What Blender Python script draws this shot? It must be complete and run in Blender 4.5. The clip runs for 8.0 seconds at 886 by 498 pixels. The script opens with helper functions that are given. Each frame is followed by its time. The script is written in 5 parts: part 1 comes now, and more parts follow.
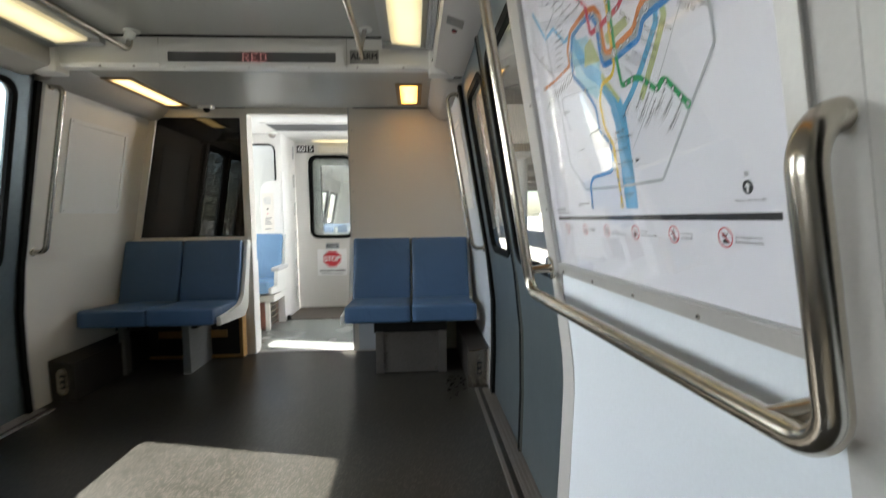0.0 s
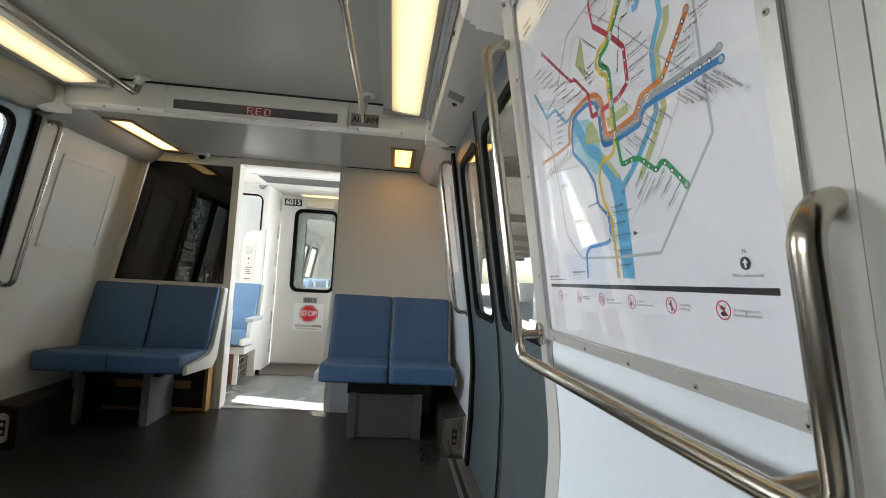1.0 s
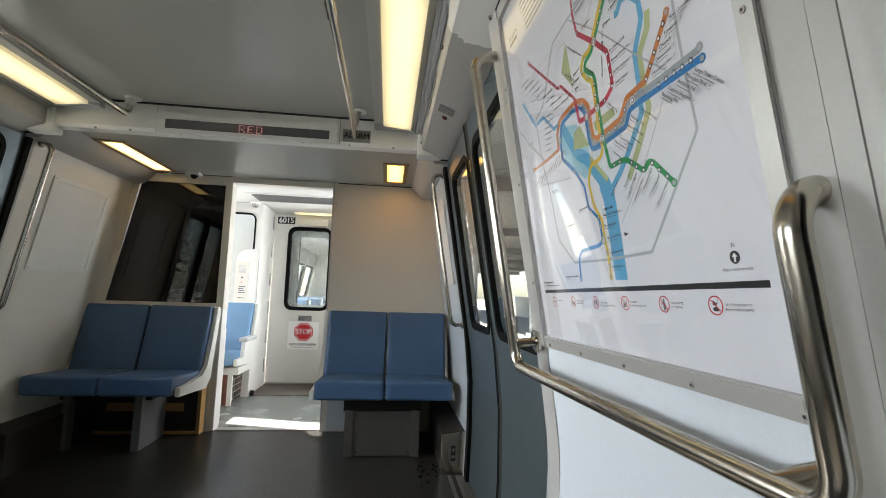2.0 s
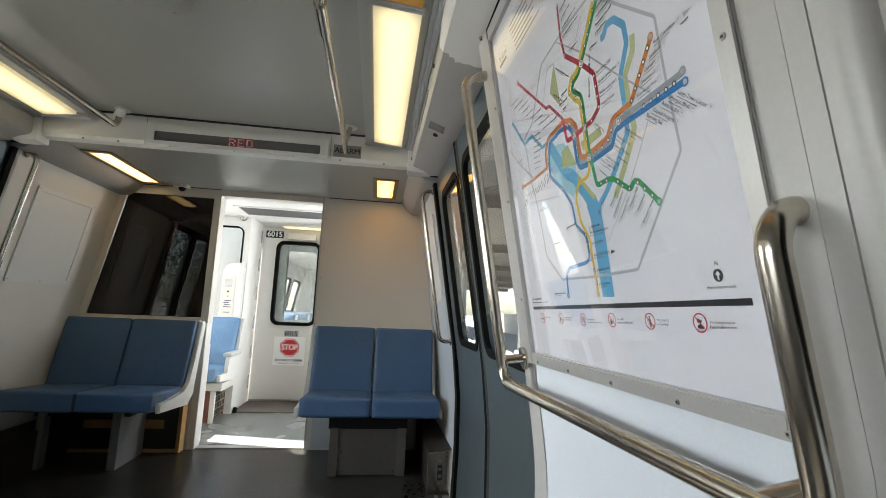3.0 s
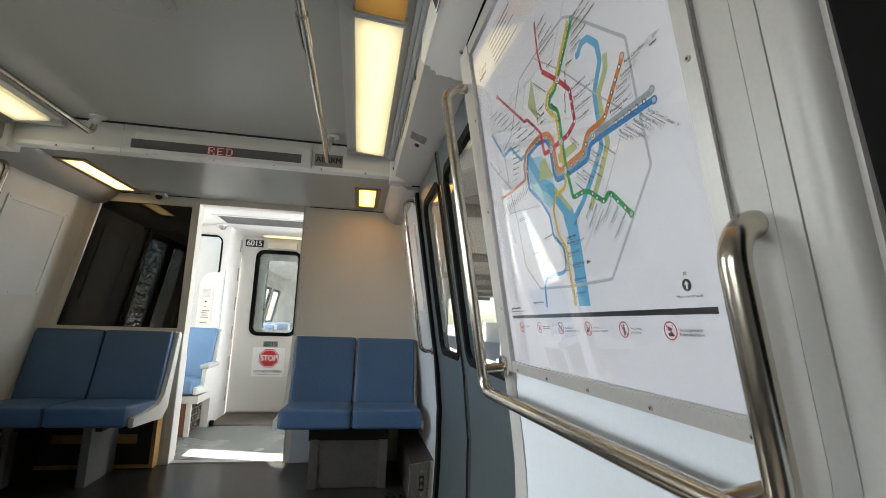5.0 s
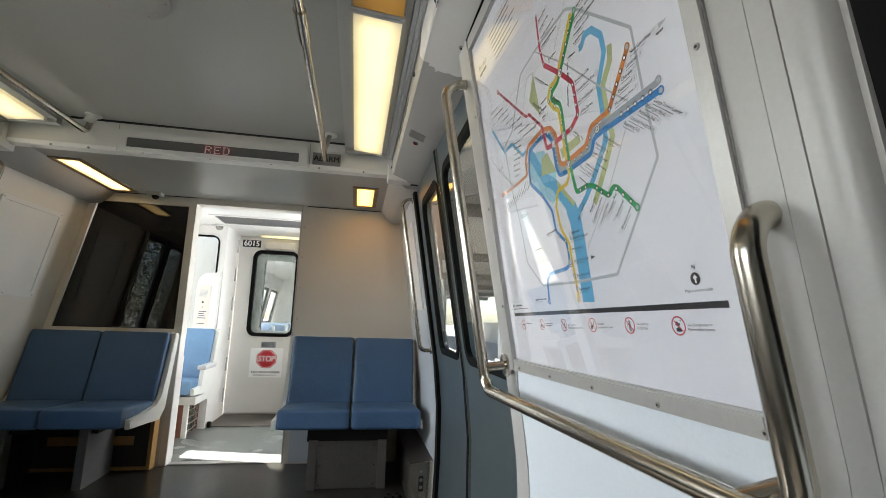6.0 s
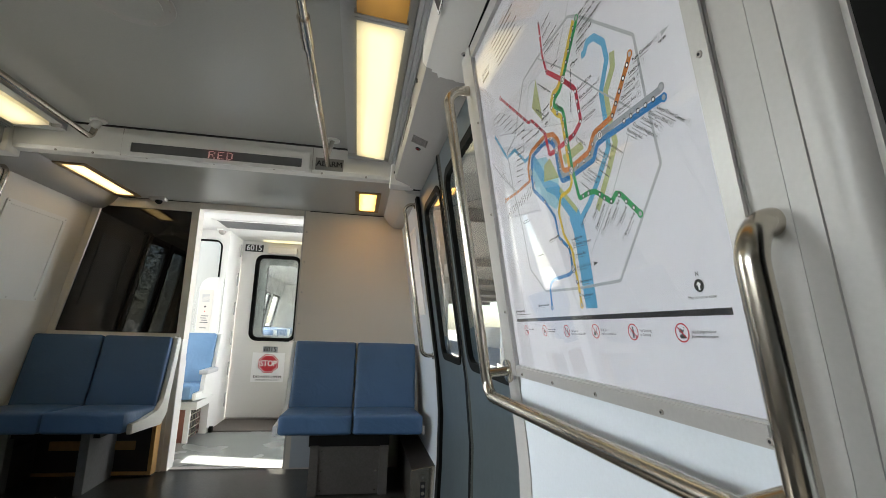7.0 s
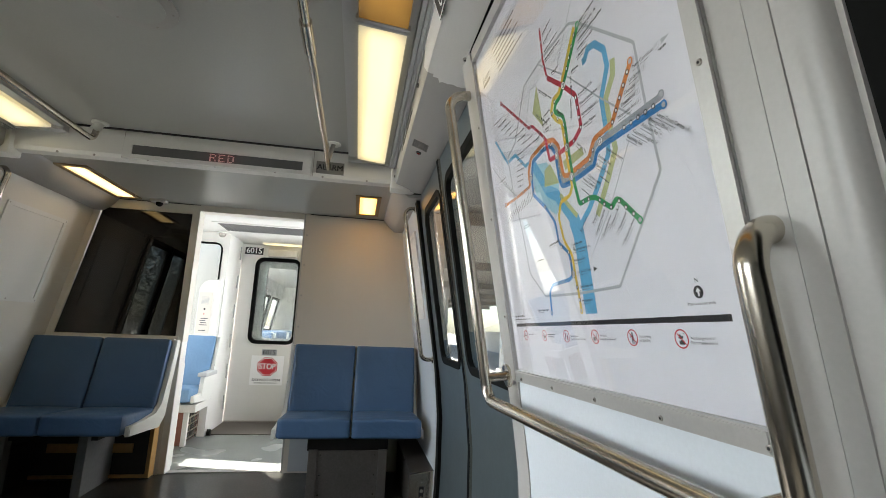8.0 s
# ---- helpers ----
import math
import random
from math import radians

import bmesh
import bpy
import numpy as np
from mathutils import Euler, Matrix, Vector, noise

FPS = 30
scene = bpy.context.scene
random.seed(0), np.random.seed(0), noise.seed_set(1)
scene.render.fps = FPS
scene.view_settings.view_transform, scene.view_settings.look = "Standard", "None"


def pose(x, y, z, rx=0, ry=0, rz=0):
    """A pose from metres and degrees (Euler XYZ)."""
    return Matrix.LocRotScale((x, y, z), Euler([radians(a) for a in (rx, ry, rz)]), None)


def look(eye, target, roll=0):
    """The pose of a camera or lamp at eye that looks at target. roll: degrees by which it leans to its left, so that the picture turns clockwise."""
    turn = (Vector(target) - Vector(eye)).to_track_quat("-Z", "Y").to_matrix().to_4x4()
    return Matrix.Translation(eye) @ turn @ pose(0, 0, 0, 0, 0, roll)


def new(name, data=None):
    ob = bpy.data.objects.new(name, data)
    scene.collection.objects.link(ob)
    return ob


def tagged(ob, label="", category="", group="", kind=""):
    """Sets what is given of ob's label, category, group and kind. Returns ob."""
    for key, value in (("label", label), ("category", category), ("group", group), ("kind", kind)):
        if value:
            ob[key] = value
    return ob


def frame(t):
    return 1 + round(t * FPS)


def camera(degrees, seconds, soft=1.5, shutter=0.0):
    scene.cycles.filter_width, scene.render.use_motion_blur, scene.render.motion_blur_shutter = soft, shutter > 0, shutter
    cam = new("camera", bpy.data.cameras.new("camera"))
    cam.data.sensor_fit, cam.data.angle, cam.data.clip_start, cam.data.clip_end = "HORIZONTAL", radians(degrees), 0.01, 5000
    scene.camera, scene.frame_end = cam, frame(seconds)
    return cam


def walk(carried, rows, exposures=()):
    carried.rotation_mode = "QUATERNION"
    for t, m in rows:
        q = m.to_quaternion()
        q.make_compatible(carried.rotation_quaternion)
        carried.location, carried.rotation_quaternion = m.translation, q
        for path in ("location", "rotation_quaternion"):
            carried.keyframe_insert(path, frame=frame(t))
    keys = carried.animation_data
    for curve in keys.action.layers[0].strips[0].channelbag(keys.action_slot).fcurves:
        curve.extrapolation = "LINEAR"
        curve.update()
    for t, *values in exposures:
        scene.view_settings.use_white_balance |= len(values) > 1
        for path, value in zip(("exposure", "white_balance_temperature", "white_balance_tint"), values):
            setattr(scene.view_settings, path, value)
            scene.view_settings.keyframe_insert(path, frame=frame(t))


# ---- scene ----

# ---- camera and its way ----
PATH = [  # seconds, x, y, z, turn to the right, tilt up, lean to the left
    (0.0, 0.908, 0.012, 1.149, 3.521, -4.296, -0.742),
    (0.2, 0.891, 0.001, 1.154, 5.987, -0.321, 0.191),
    (0.5, 0.878, 0.008, 1.149, 6.017, 3.382, 4.204),
    (1.0, 0.861, -0.001, 1.136, 6.122, 3.749, 3.323),
    (1.5, 0.865, 0.001, 1.122, 6.218, 4.596, 2.079),
    (3.0, 0.867, -0.002, 1.117, 7.986, 7.851, 2.439),
    (3.5, 0.867, -0.002, 1.117, 8.852, 8.448, 2.361),
    (4.0, 0.861, 0.001, 1.119, 9.376, 8.728, 2.371),
    (4.5, 0.870, -0.020, 1.120, 9.862, 8.994, 2.312),
    (6.0, 0.864, 0.001, 1.112, 10.511, 9.096, 1.857),
    (6.5, 0.864, -0.001, 1.113, 10.352, 9.280, 1.870),
    (7.0, 0.862, -0.000, 1.114, 10.243, 9.671, 1.982),
    (7.5, 0.860, -0.001, 1.115, 10.241, 9.907, 2.108),
    (8.0, 0.861, -0.002, 1.115, 10.238, 10.148, 2.332),
]


def stand(x, y, z, turn, tilt, lean):
    a, b = radians(turn), radians(tilt)
    way = Vector((math.sin(a) * math.cos(b), math.cos(a) * math.cos(b), math.sin(b)))
    return look((x, y, z), Vector((x, y, z)) + way, lean)


cam = camera(88.41, 8.0, soft=0.5, shutter=0.4)
walk(cam, [(t, stand(*row)) for t, *row in PATH], exposures=[(0.0, 3.18), (8.0, 3.21)])

# ---- daylight ----
SUN_WAY = Vector((1.07, -0.31, -1.128)).normalized()
world = bpy.data.worlds.new("sky")
scene.world = world
world.use_nodes = True
wn = world.node_tree.nodes
sky = wn.new("ShaderNodeTexSky")
sky.sky_type, sky.sun_disc = "NISHITA", False
sky.sun_elevation = math.asin(-SUN_WAY.z)
sky.sun_rotation = math.atan2(-SUN_WAY.x, -SUN_WAY.y)
world.node_tree.links.new(sky.outputs[0], wn["Background"].inputs[0])
wn["Background"].inputs[1].default_value = 0.05
sun_data = bpy.data.lights.new("sun", "SUN")
sun_data.energy, sun_data.angle, sun_data.color = 5.0, radians(0.5), (1.0, 0.95, 0.88)
sun = new("sun", sun_data)
sun.matrix_world = look((-20, 6, 22), Vector((-20, 6, 22)) + SUN_WAY)


def sky_portal(name, where, toward, wide, high, power, spread=180):
    """Area lamp in a window's opening that stands in for skylight."""
    d = bpy.data.lights.new(name, "AREA")
    d.shape, d.size, d.size_y, d.energy, d.color = "RECTANGLE", wide, high, power, (0.975, 1.0, 1.035)
    d.spread = radians(spread)
    ob = new(name, d)
    ob.matrix_world = look(where, toward)
    return ob


# rear left and right vestibule lamps sit at unseen windows added for brightness
for where, toward, wide, high, power, spread in (
        ((-1.36, 2.38, 1.38), (0, 2.38, 1.02), 0.42, 0.80, 1.0, 90), ((-1.36, 1.72, 1.38), (0, 1.72, 1.02), 0.42, 0.80, 1.0, 90),
        ((-1.40, -0.57, 1.39), (0.60, 0.0, 0.80), 1.45, 0.72, 0.85, 90),
        ((-1.42, 4.37, 1.38), (0, 4.75, 1.1), 0.44, 0.78, 2.5, 180), ((-0.87, 5.26, 1.45), (-0.80, 4.0, 1.35), 0.50, 0.92, 0.07, 180),
        ((1.42, 4.31, 1.38), (0, 4.75, 1.1), 0.32, 0.78, 3.0, 180), ((1.42, 4.85, 1.38), (0, 5.2, 1.1), 0.35, 0.78, 3.0, 180),
        ((-1.34, 7.18, 1.35), (0, 7.1, 1.2), 0.9, 0.70, 7.5, 180), ((1.34, 8.43, 1.35), (0, 8.3, 1.2), 0.9, 0.70, 7.5, 180)):
    sky_portal("window_skylight", where, toward, wide, high, power, spread)


# ---- materials ----
def shader(name):
    m = bpy.data.materials.new(name)
    m.use_nodes = True
    return m, m.node_tree.nodes, m.node_tree.links, m.node_tree.nodes["Principled BSDF"]


def paint(name, colour, rough=0.5, metal=0.0, grain=60.0, vary=0.08, blotch=1.5, bump=0.02, coat=0.0, stain=0.0, wrinkle=0.0):
    """A surface with fine grain, broad blotches, some relief and uneven gloss."""
    m, nodes, links, p = shader(name)
    where = nodes.new("ShaderNodeTexCoord")
    fine, broad = nodes.new("ShaderNodeTexNoise"), nodes.new("ShaderNodeTexNoise")
    fine.inputs["Scale"].default_value, fine.inputs["Detail"].default_value = grain, 4.0
    broad.inputs["Scale"].default_value, broad.inputs["Detail"].default_value = blotch, 1.5
    for n in (fine, broad):
        links.new(where.outputs["Object"], n.inputs["Vector"])
    both = nodes.new("ShaderNodeMath")
    both.operation = "ADD"
    links.new(fine.outputs["Fac"], both.inputs[0])
    links.new(broad.outputs["Fac"], both.inputs[1])
    ramp = nodes.new("ShaderNodeMapRange")
    ramp.inputs["From Min"].default_value, ramp.inputs["From Max"].default_value = 0.6, 1.4
    ramp.inputs["To Min"].default_value, ramp.inputs["To Max"].default_value = 1.0 - vary, 1.0 + vary
    links.new(both.outputs[0], ramp.inputs["Value"])
    mix = nodes.new("ShaderNodeMix")
    mix.data_type, mix.blend_type = "RGBA", "MULTIPLY"
    mix.inputs["Factor"].default_value = 1.0
    mix.inputs["A"].default_value = (*colour, 1)
    links.new(ramp.outputs[0], mix.inputs["B"])
    last = mix.outputs["Result"]
    if stain:
        spots = nodes.new("ShaderNodeTexNoise")
        spots.inputs["Scale"].default_value, spots.inputs["Detail"].default_value = 4.0, 8.0
        links.new(where.outputs["Object"], spots.inputs["Vector"])
        cut = nodes.new("ShaderNodeMapRange")
        cut.inputs["From Min"].default_value, cut.inputs["From Max"].default_value = 0.56, 0.72
        cut.inputs["To Max"].default_value = stain
        links.new(spots.outputs["Fac"], cut.inputs["Value"])
        dirt = nodes.new("ShaderNodeMix")
        dirt.data_type = "RGBA"
        links.new(cut.outputs[0], dirt.inputs["Factor"])
        links.new(last, dirt.inputs["A"])
        dirt.inputs["B"].default_value = (0.11, 0.095, 0.075, 1)
        last = dirt.outputs["Result"]
    links.new(last, p.inputs["Base Color"])
    gloss = nodes.new("ShaderNodeMapRange")
    gloss.inputs["From Min"].default_value, gloss.inputs["From Max"].default_value = 0.1, 0.9
    gloss.inputs["To Min"].default_value, gloss.inputs["To Max"].default_value = rough * 0.82, min(1.0, rough * 1.18)
    links.new(broad.outputs["Fac"], gloss.inputs["Value"])
    links.new(gloss.outputs[0], p.inputs["Roughness"])
    p.inputs["Metallic"].default_value = metal
    p.inputs["Coat Weight"].default_value = coat
    if bump:
        b = nodes.new("ShaderNodeBump")
        b.inputs["Strength"].default_value, b.inputs["Distance"].default_value = bump, 0.004
        links.new(fine.outputs["Fac"], b.inputs["Height"])
        if wrinkle:
            folds, c = nodes.new("ShaderNodeTexNoise"), nodes.new("ShaderNodeBump")
            folds.inputs["Scale"].default_value, folds.inputs["Detail"].default_value, folds.inputs["Distortion"].default_value = 7.0, 3.0, 1.2
            links.new(where.outputs["Object"], folds.inputs["Vector"])
            c.inputs["Strength"].default_value, c.inputs["Distance"].default_value = wrinkle, 0.02
            links.new(folds.outputs["Fac"], c.inputs["Height"])
            links.new(c.outputs[0], b.inputs["Normal"])
        links.new(b.outputs[0], p.inputs["Normal"])
    return m


def glow(name, colour, power, streak=0.0, base=(0.8, 0.78, 0.7)):
    """A lamp's lens: light off a ribbed, slightly dirty diffuser."""
    m, nodes, links, p = shader(name)
    p.inputs["Base Color"].default_value = (*base, 1)
    p.inputs["Roughness"].default_value = 0.4
    where = nodes.new("ShaderNodeTexCoord")
    n = nodes.new("ShaderNodeTexNoise")
    n.inputs["Scale"].default_value, n.inputs["Detail"].default_value = 5.0, 5.0
    links.new(where.outputs["Object"], n.inputs["Vector"])
    r = nodes.new("ShaderNodeMapRange")
    r.inputs["From Min"].default_value, r.inputs["From Max"].default_value = 0.3, 0.6
    r.inputs["To Min"].default_value, r.inputs["To Max"].default_value = power * (1 - streak), power
    links.new(n.outputs["Fac"], r.inputs["Value"])
    p.inputs["Emission Color"].default_value = (*colour, 1)
    axes = nodes.new("ShaderNodeSeparateXYZ")
    links.new(where.outputs["Generated"], axes.inputs[0])
    last = r.outputs[0]
    for axis, reach in (("X", 0.30), ("Y", 0.06)):
        away = nodes.new("ShaderNodeMath")
        away.operation = "PINGPONG"
        away.inputs[1].default_value = 0.5
        links.new(axes.outputs[axis], away.inputs[0])
        fade = nodes.new("ShaderNodeMapRange")
        fade.inputs["From Max"].default_value = reach
        fade.inputs["To Min"].default_value = 0.38
        links.new(away.outputs[0], fade.inputs["Value"])
        times = nodes.new("ShaderNodeMath")
        times.operation = "MULTIPLY"
        links.new(last, times.inputs[0])
        links.new(fade.outputs[0], times.inputs[1])
        last = times.outputs[0]
    links.new(last, p.inputs["Emission Strength"])
    return m


def pane_material(name, tint, gloss_rough=0.0, base=0.04, haze=0.0, rise=5.0, most=0.7):
    """Clear or tinted glass whose gloss grows towards grazing sight."""
    m = bpy.data.materials.new(name)
    m.use_nodes = True
    nodes, links = m.node_tree.nodes, m.node_tree.links
    nodes.remove(nodes["Principled BSDF"])
    clear, shine, mix, side, power, gain = (nodes.new(k) for k in ("ShaderNodeBsdfTransparent", "ShaderNodeBsdfGlossy", "ShaderNodeMixShader", "ShaderNodeLayerWeight", "ShaderNodeMath", "ShaderNodeMath"))
    clear.inputs[0].default_value = (*tint, 1)
    shine.inputs["Roughness"].default_value = gloss_rough
    side.inputs["Blend"].default_value = 0.5
    power.operation, gain.operation = "POWER", "MULTIPLY_ADD"
    power.inputs[1].default_value = rise
    gain.inputs[1].default_value, gain.inputs[2].default_value = most, base
    links.new(side.outputs["Facing"], power.inputs[0])
    links.new(power.outputs[0], gain.inputs[0])
    links.new(gain.outputs[0], mix.inputs[0])
    links.new(clear.outputs[0], mix.inputs[1])
    links.new(shine.outputs[0], mix.inputs[2])
    last = mix
    # pale uneven layer: some dust, and hazy reflections put into the colour
    if haze:
        film, over, spots, cut = (nodes.new(k) for k in ("ShaderNodeBsdfDiffuse", "ShaderNodeMixShader", "ShaderNodeTexNoise", "ShaderNodeMapRange"))
        film.inputs[0].default_value = (0.72, 0.76, 0.74, 1)
        spots.inputs["Scale"].default_value, spots.inputs["Detail"].default_value, spots.inputs["Distortion"].default_value = 4.0, 6.0, 2.5
        cut.inputs["From Min"].default_value, cut.inputs["From Max"].default_value = 0.38, 0.66
        cut.inputs["To Min"].default_value, cut.inputs["To Max"].default_value = haze * 0.45, haze
        links.new(spots.outputs["Fac"], cut.inputs["Value"])
        links.new(cut.outputs[0], over.inputs[0])
        links.new(mix.outputs[0], over.inputs[1])
        links.new(film.outputs[0], over.inputs[2])
        last = over
    links.new(last.outputs[0], nodes["Material Output"].inputs[0])
    return m


WHITE = paint("white laminate", (0.66, 0.65, 0.62), 0.42, grain=180, vary=0.04, bump=0.05)
CREAM = paint("cream laminate", (0.64, 0.605, 0.54), 0.45, grain=180, vary=0.05, bump=0.05)
# the blue in this white is skylight put into the colour
PALE = paint("white laminate, skylight tint", (0.67, 0.71, 0.75), 0.46, grain=150, vary=0.04, bump=0.03)
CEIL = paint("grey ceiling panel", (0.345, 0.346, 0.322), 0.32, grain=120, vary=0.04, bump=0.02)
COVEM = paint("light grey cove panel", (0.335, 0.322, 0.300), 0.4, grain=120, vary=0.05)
TRIM = paint("grey painted trim", (0.42, 0.43, 0.43), 0.45, grain=90, vary=0.06)
DOORM = paint("blue grey door skin", (0.098, 0.124, 0.134), 0.32, metal=0.45, grain=40, vary=0.14, blotch=4, bump=0.0, stain=0.10)
STEEL = paint("brushed stainless steel", (0.60, 0.555, 0.48), 0.21, metal=1.0, grain=220, vary=0.05, bump=0.0)
DULL = paint("dull stainless plate", (0.37, 0.345, 0.32), 0.34, metal=0.9, grain=120, vary=0.12, bump=0.04)
PEDESTAL = paint("worn dark steel plate", (0.27, 0.25, 0.23), 0.36, metal=0.8, grain=90, vary=0.16, stain=0.15)
ALU = paint("anodised aluminium", (0.475, 0.467, 0.45), 0.40, metal=0.45, grain=160, vary=0.05)
POSTM = paint("grey beige post panel", (0.455, 0.445, 0.422), 0.36, grain=160, vary=0.05, bump=0.03)
BRONZE = paint("worn bronze jamb strip", (0.30, 0.22, 0.13), 0.5, metal=0.5, grain=40, vary=0.25)
RUBBER = paint("black rubber", (0.007, 0.0075, 0.007), 0.62, grain=90, vary=0.2)
RUBBER.node_tree.nodes["Principled BSDF"].inputs["Specular IOR Level"].default_value = 0.05
LEGM = paint("worn grey steel leg", (0.22, 0.222, 0.212), 0.38, metal=0.3, grain=60, vary=0.14, stain=0.12)
# dimmer copy of the right wall's white, with skylight blue put into it
BAY = paint("pale blue wall panel", (0.47, 0.51, 0.545), 0.38, grain=150, vary=0.04, bump=0.03)
# brown taken almost to black: under-bench shade is put into the colour
CASING = paint("dark brown casing, deepened for shade", (0.022, 0.019, 0.016), 0.45, grain=60, vary=0.15, stain=0.1)
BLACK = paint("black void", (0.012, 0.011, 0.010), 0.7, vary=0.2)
BLUE = paint("blue vinyl", (0.050, 0.108, 0.205), 0.46, grain=320, vary=0.09, blotch=5, bump=0.12, wrinkle=0.35)
# paler copy of the blue vinyl: bright vestibule light put into its colour
LIT_BLUE = paint("blue vinyl, lit copy", (0.105, 0.205, 0.335), 0.5, grain=320, vary=0.09, blotch=5, bump=0.12, wrinkle=0.35)
SHELL = paint("white seat plastic", (0.66, 0.66, 0.62), 0.35, grain=90, vary=0.05)
FLOORM = paint("dark speckled rubber floor", (0.0150, 0.0156, 0.0124), 0.31, grain=90, vary=0.18, blotch=3, bump=0.06)


def flecked(m, colour, size, share):
    """Light chips scattered through a sheet floor."""
    nodes, links = m.node_tree.nodes, m.node_tree.links
    p = nodes["Principled BSDF"]
    was = p.inputs["Base Color"].links[0].from_socket
    where, cells, cut, mix = (nodes.new(k) for k in ("ShaderNodeTexCoord", "ShaderNodeTexVoronoi", "ShaderNodeMath", "ShaderNodeMix"))
    cells.inputs["Scale"].default_value = size
    links.new(where.outputs["Object"], cells.inputs["Vector"])
    apart = nodes.new("ShaderNodeSeparateColor")
    links.new(cells.outputs["Color"], apart.inputs[0])
    cut.operation = "LESS_THAN"
    cut.inputs[1].default_value = share
    links.new(apart.outputs[0], cut.inputs[0])
    mix.data_type = "RGBA"
    mix.inputs["B"].default_value = (*colour, 1)
    links.new(cut.outputs[0], mix.inputs["Factor"])
    links.new(was, mix.inputs["A"])
    links.new(mix.outputs["Result"], p.inputs["Base Color"])


flecked(FLOORM, (0.046, 0.041, 0.036), 160, 0.24)
# lighter copy of the floor rubber: the vestibule's brightness put into colour
FLOOR_LIT = paint("grey rubber floor", (0.155, 0.168, 0.158), 0.26, grain=140, vary=0.10, blotch=3, bump=0.08, stain=0.02)
MAT = paint("brown entrance mat", (0.10, 0.085, 0.07), 0.85, grain=200, vary=0.25, bump=0.2)
TAN = paint("varnished tan wood edge", (0.34, 0.19, 0.06), 0.5, grain=30, vary=0.2)
SANDY = paint("tan stand-in panel", (0.30, 0.21, 0.15), 0.6, grain=30, vary=0.1)
BROWN = paint("red brown panel", (0.20, 0.07, 0.045), 0.5, vary=0.15)
PAPER = paint("white printed paper", (0.72, 0.72, 0.76), 0.55, grain=200, vary=0.012, bump=0.0)
CONCRETE = paint("pale concrete", (0.42, 0.40, 0.37), 0.85, grain=25, vary=0.12, bump=0.1)
ROOFM = paint("grey canopy metal", (0.30, 0.31, 0.32), 0.6, vary=0.1)
SOFFIT = paint("dark ribbed soffit", (0.11, 0.11, 0.108), 0.7, grain=20, vary=0.12, stain=0.1)
LEAF = paint("dark foliage", (0.045, 0.052, 0.030), 0.6, grain=3, vary=0.5, blotch=0.6)
GRAVEL = paint("track ballast", (0.26, 0.25, 0.23), 0.95, grain=30, vary=0.4, bump=0.4)
LENS = glow("warm white diffuser", (1.0, 0.80, 0.365), 0.170, 0.16)
LENS_AMBER = glow("dim amber diffuser", (1.0, 0.50, 0.10), 0.052, 0.45, (0.40, 0.22, 0.05))
LENS_OFF = paint("unlit diffuser", (0.55, 0.53, 0.45), 0.4, grain=90, vary=0.06)
LENS_SMALL = glow("small yellow diffuser", (1.0, 0.48, 0.07), 0.95, 0.15)
LENS_LONG = glow("long pale yellow diffuser", (1.0, 0.66, 0.24), 0.42, 0.15)
GLASS = pane_material("clear glass", (0.93, 0.95, 0.94))
HAZY = pane_material("glass with dust and painted haze", (0.93, 0.96, 0.95), 0.0, 0.05, 0.26)
TINTED = pane_material("dark tinted glass", (0.06, 0.053, 0.048), 0.0, 0.05)
COVER = pane_material("clear plastic cover", (0.99, 0.99, 0.995), 0.0, 0.018, 0.0, 3.4, 0.62)
SMOKED = pane_material("nearly black glass", (0.02, 0.018, 0.016), 0.0, 0.008, 0.0, 5.0, 0.12)


def flat(name, colour, rough=0.5):
    return paint(name, colour, rough, vary=0.03, bump=0.0)


RED = flat("red ink", (0.52, 0.012, 0.045))
ORANGE = flat("orange ink", (0.62, 0.19, 0.025))
SILVER = flat("silver ink", (0.29, 0.31, 0.33))
BLUEINK = flat("blue ink", (0.002, 0.175, 0.47))
YELLOW = flat("yellow ink", (0.72, 0.48, 0.03))
GREEN = flat("green ink", (0.005, 0.30, 0.085))
WATER = flat("pale blue ink", (0.10, 0.38, 0.62))
PARK = flat("olive green ink", (0.43, 0.47, 0.21))
GREY = flat("grey ink", (0.40, 0.42, 0.44))
SOFTINK = flat("thin grey print", (0.045, 0.045, 0.05))
PALEWATER = flat("very pale blue ink", (0.33, 0.57, 0.66))
INK = flat("black ink", (0.012, 0.012, 0.014))
WHITEINK = flat("white ink", (0.80, 0.80, 0.80))
SIGNRED = flat("sign red", (0.52, 0.012, 0.025))
DEEPRED = flat("dark red lens", (0.16, 0.01, 0.012), 0.25)
DARKGREY = flat("dark grey plate", (0.10, 0.10, 0.10))
PLATEGREY = paint("worn grey plate", (0.22, 0.215, 0.20), 0.45, grain=90, vary=0.08)
LED = glow("red display dots", (1.0, 0.03, 0.06), 0.117)


# ---- mesh helpers ----
def part(name, bm, material, parent, label="", smooth=False):
    """One mesh object under a thing or a part; its mesh is given in the world's metres."""
    bmesh.ops.recalc_face_normals(bm, faces=bm.faces)
    me = bpy.data.meshes.new(name)
    bm.to_mesh(me)
    bm.free()
    me.materials.append(material)
    if smooth:
        me.shade_smooth()
        me.set_sharp_from_angle(angle=radians(38))
    ob = new(name, me)
    if parent is not None:
        ob.parent = parent
        if parent.type == "EMPTY":
            ob.matrix_parent_inverse = Matrix.Translation(parent.location).inverted()
    return tagged(ob, label) if label else ob


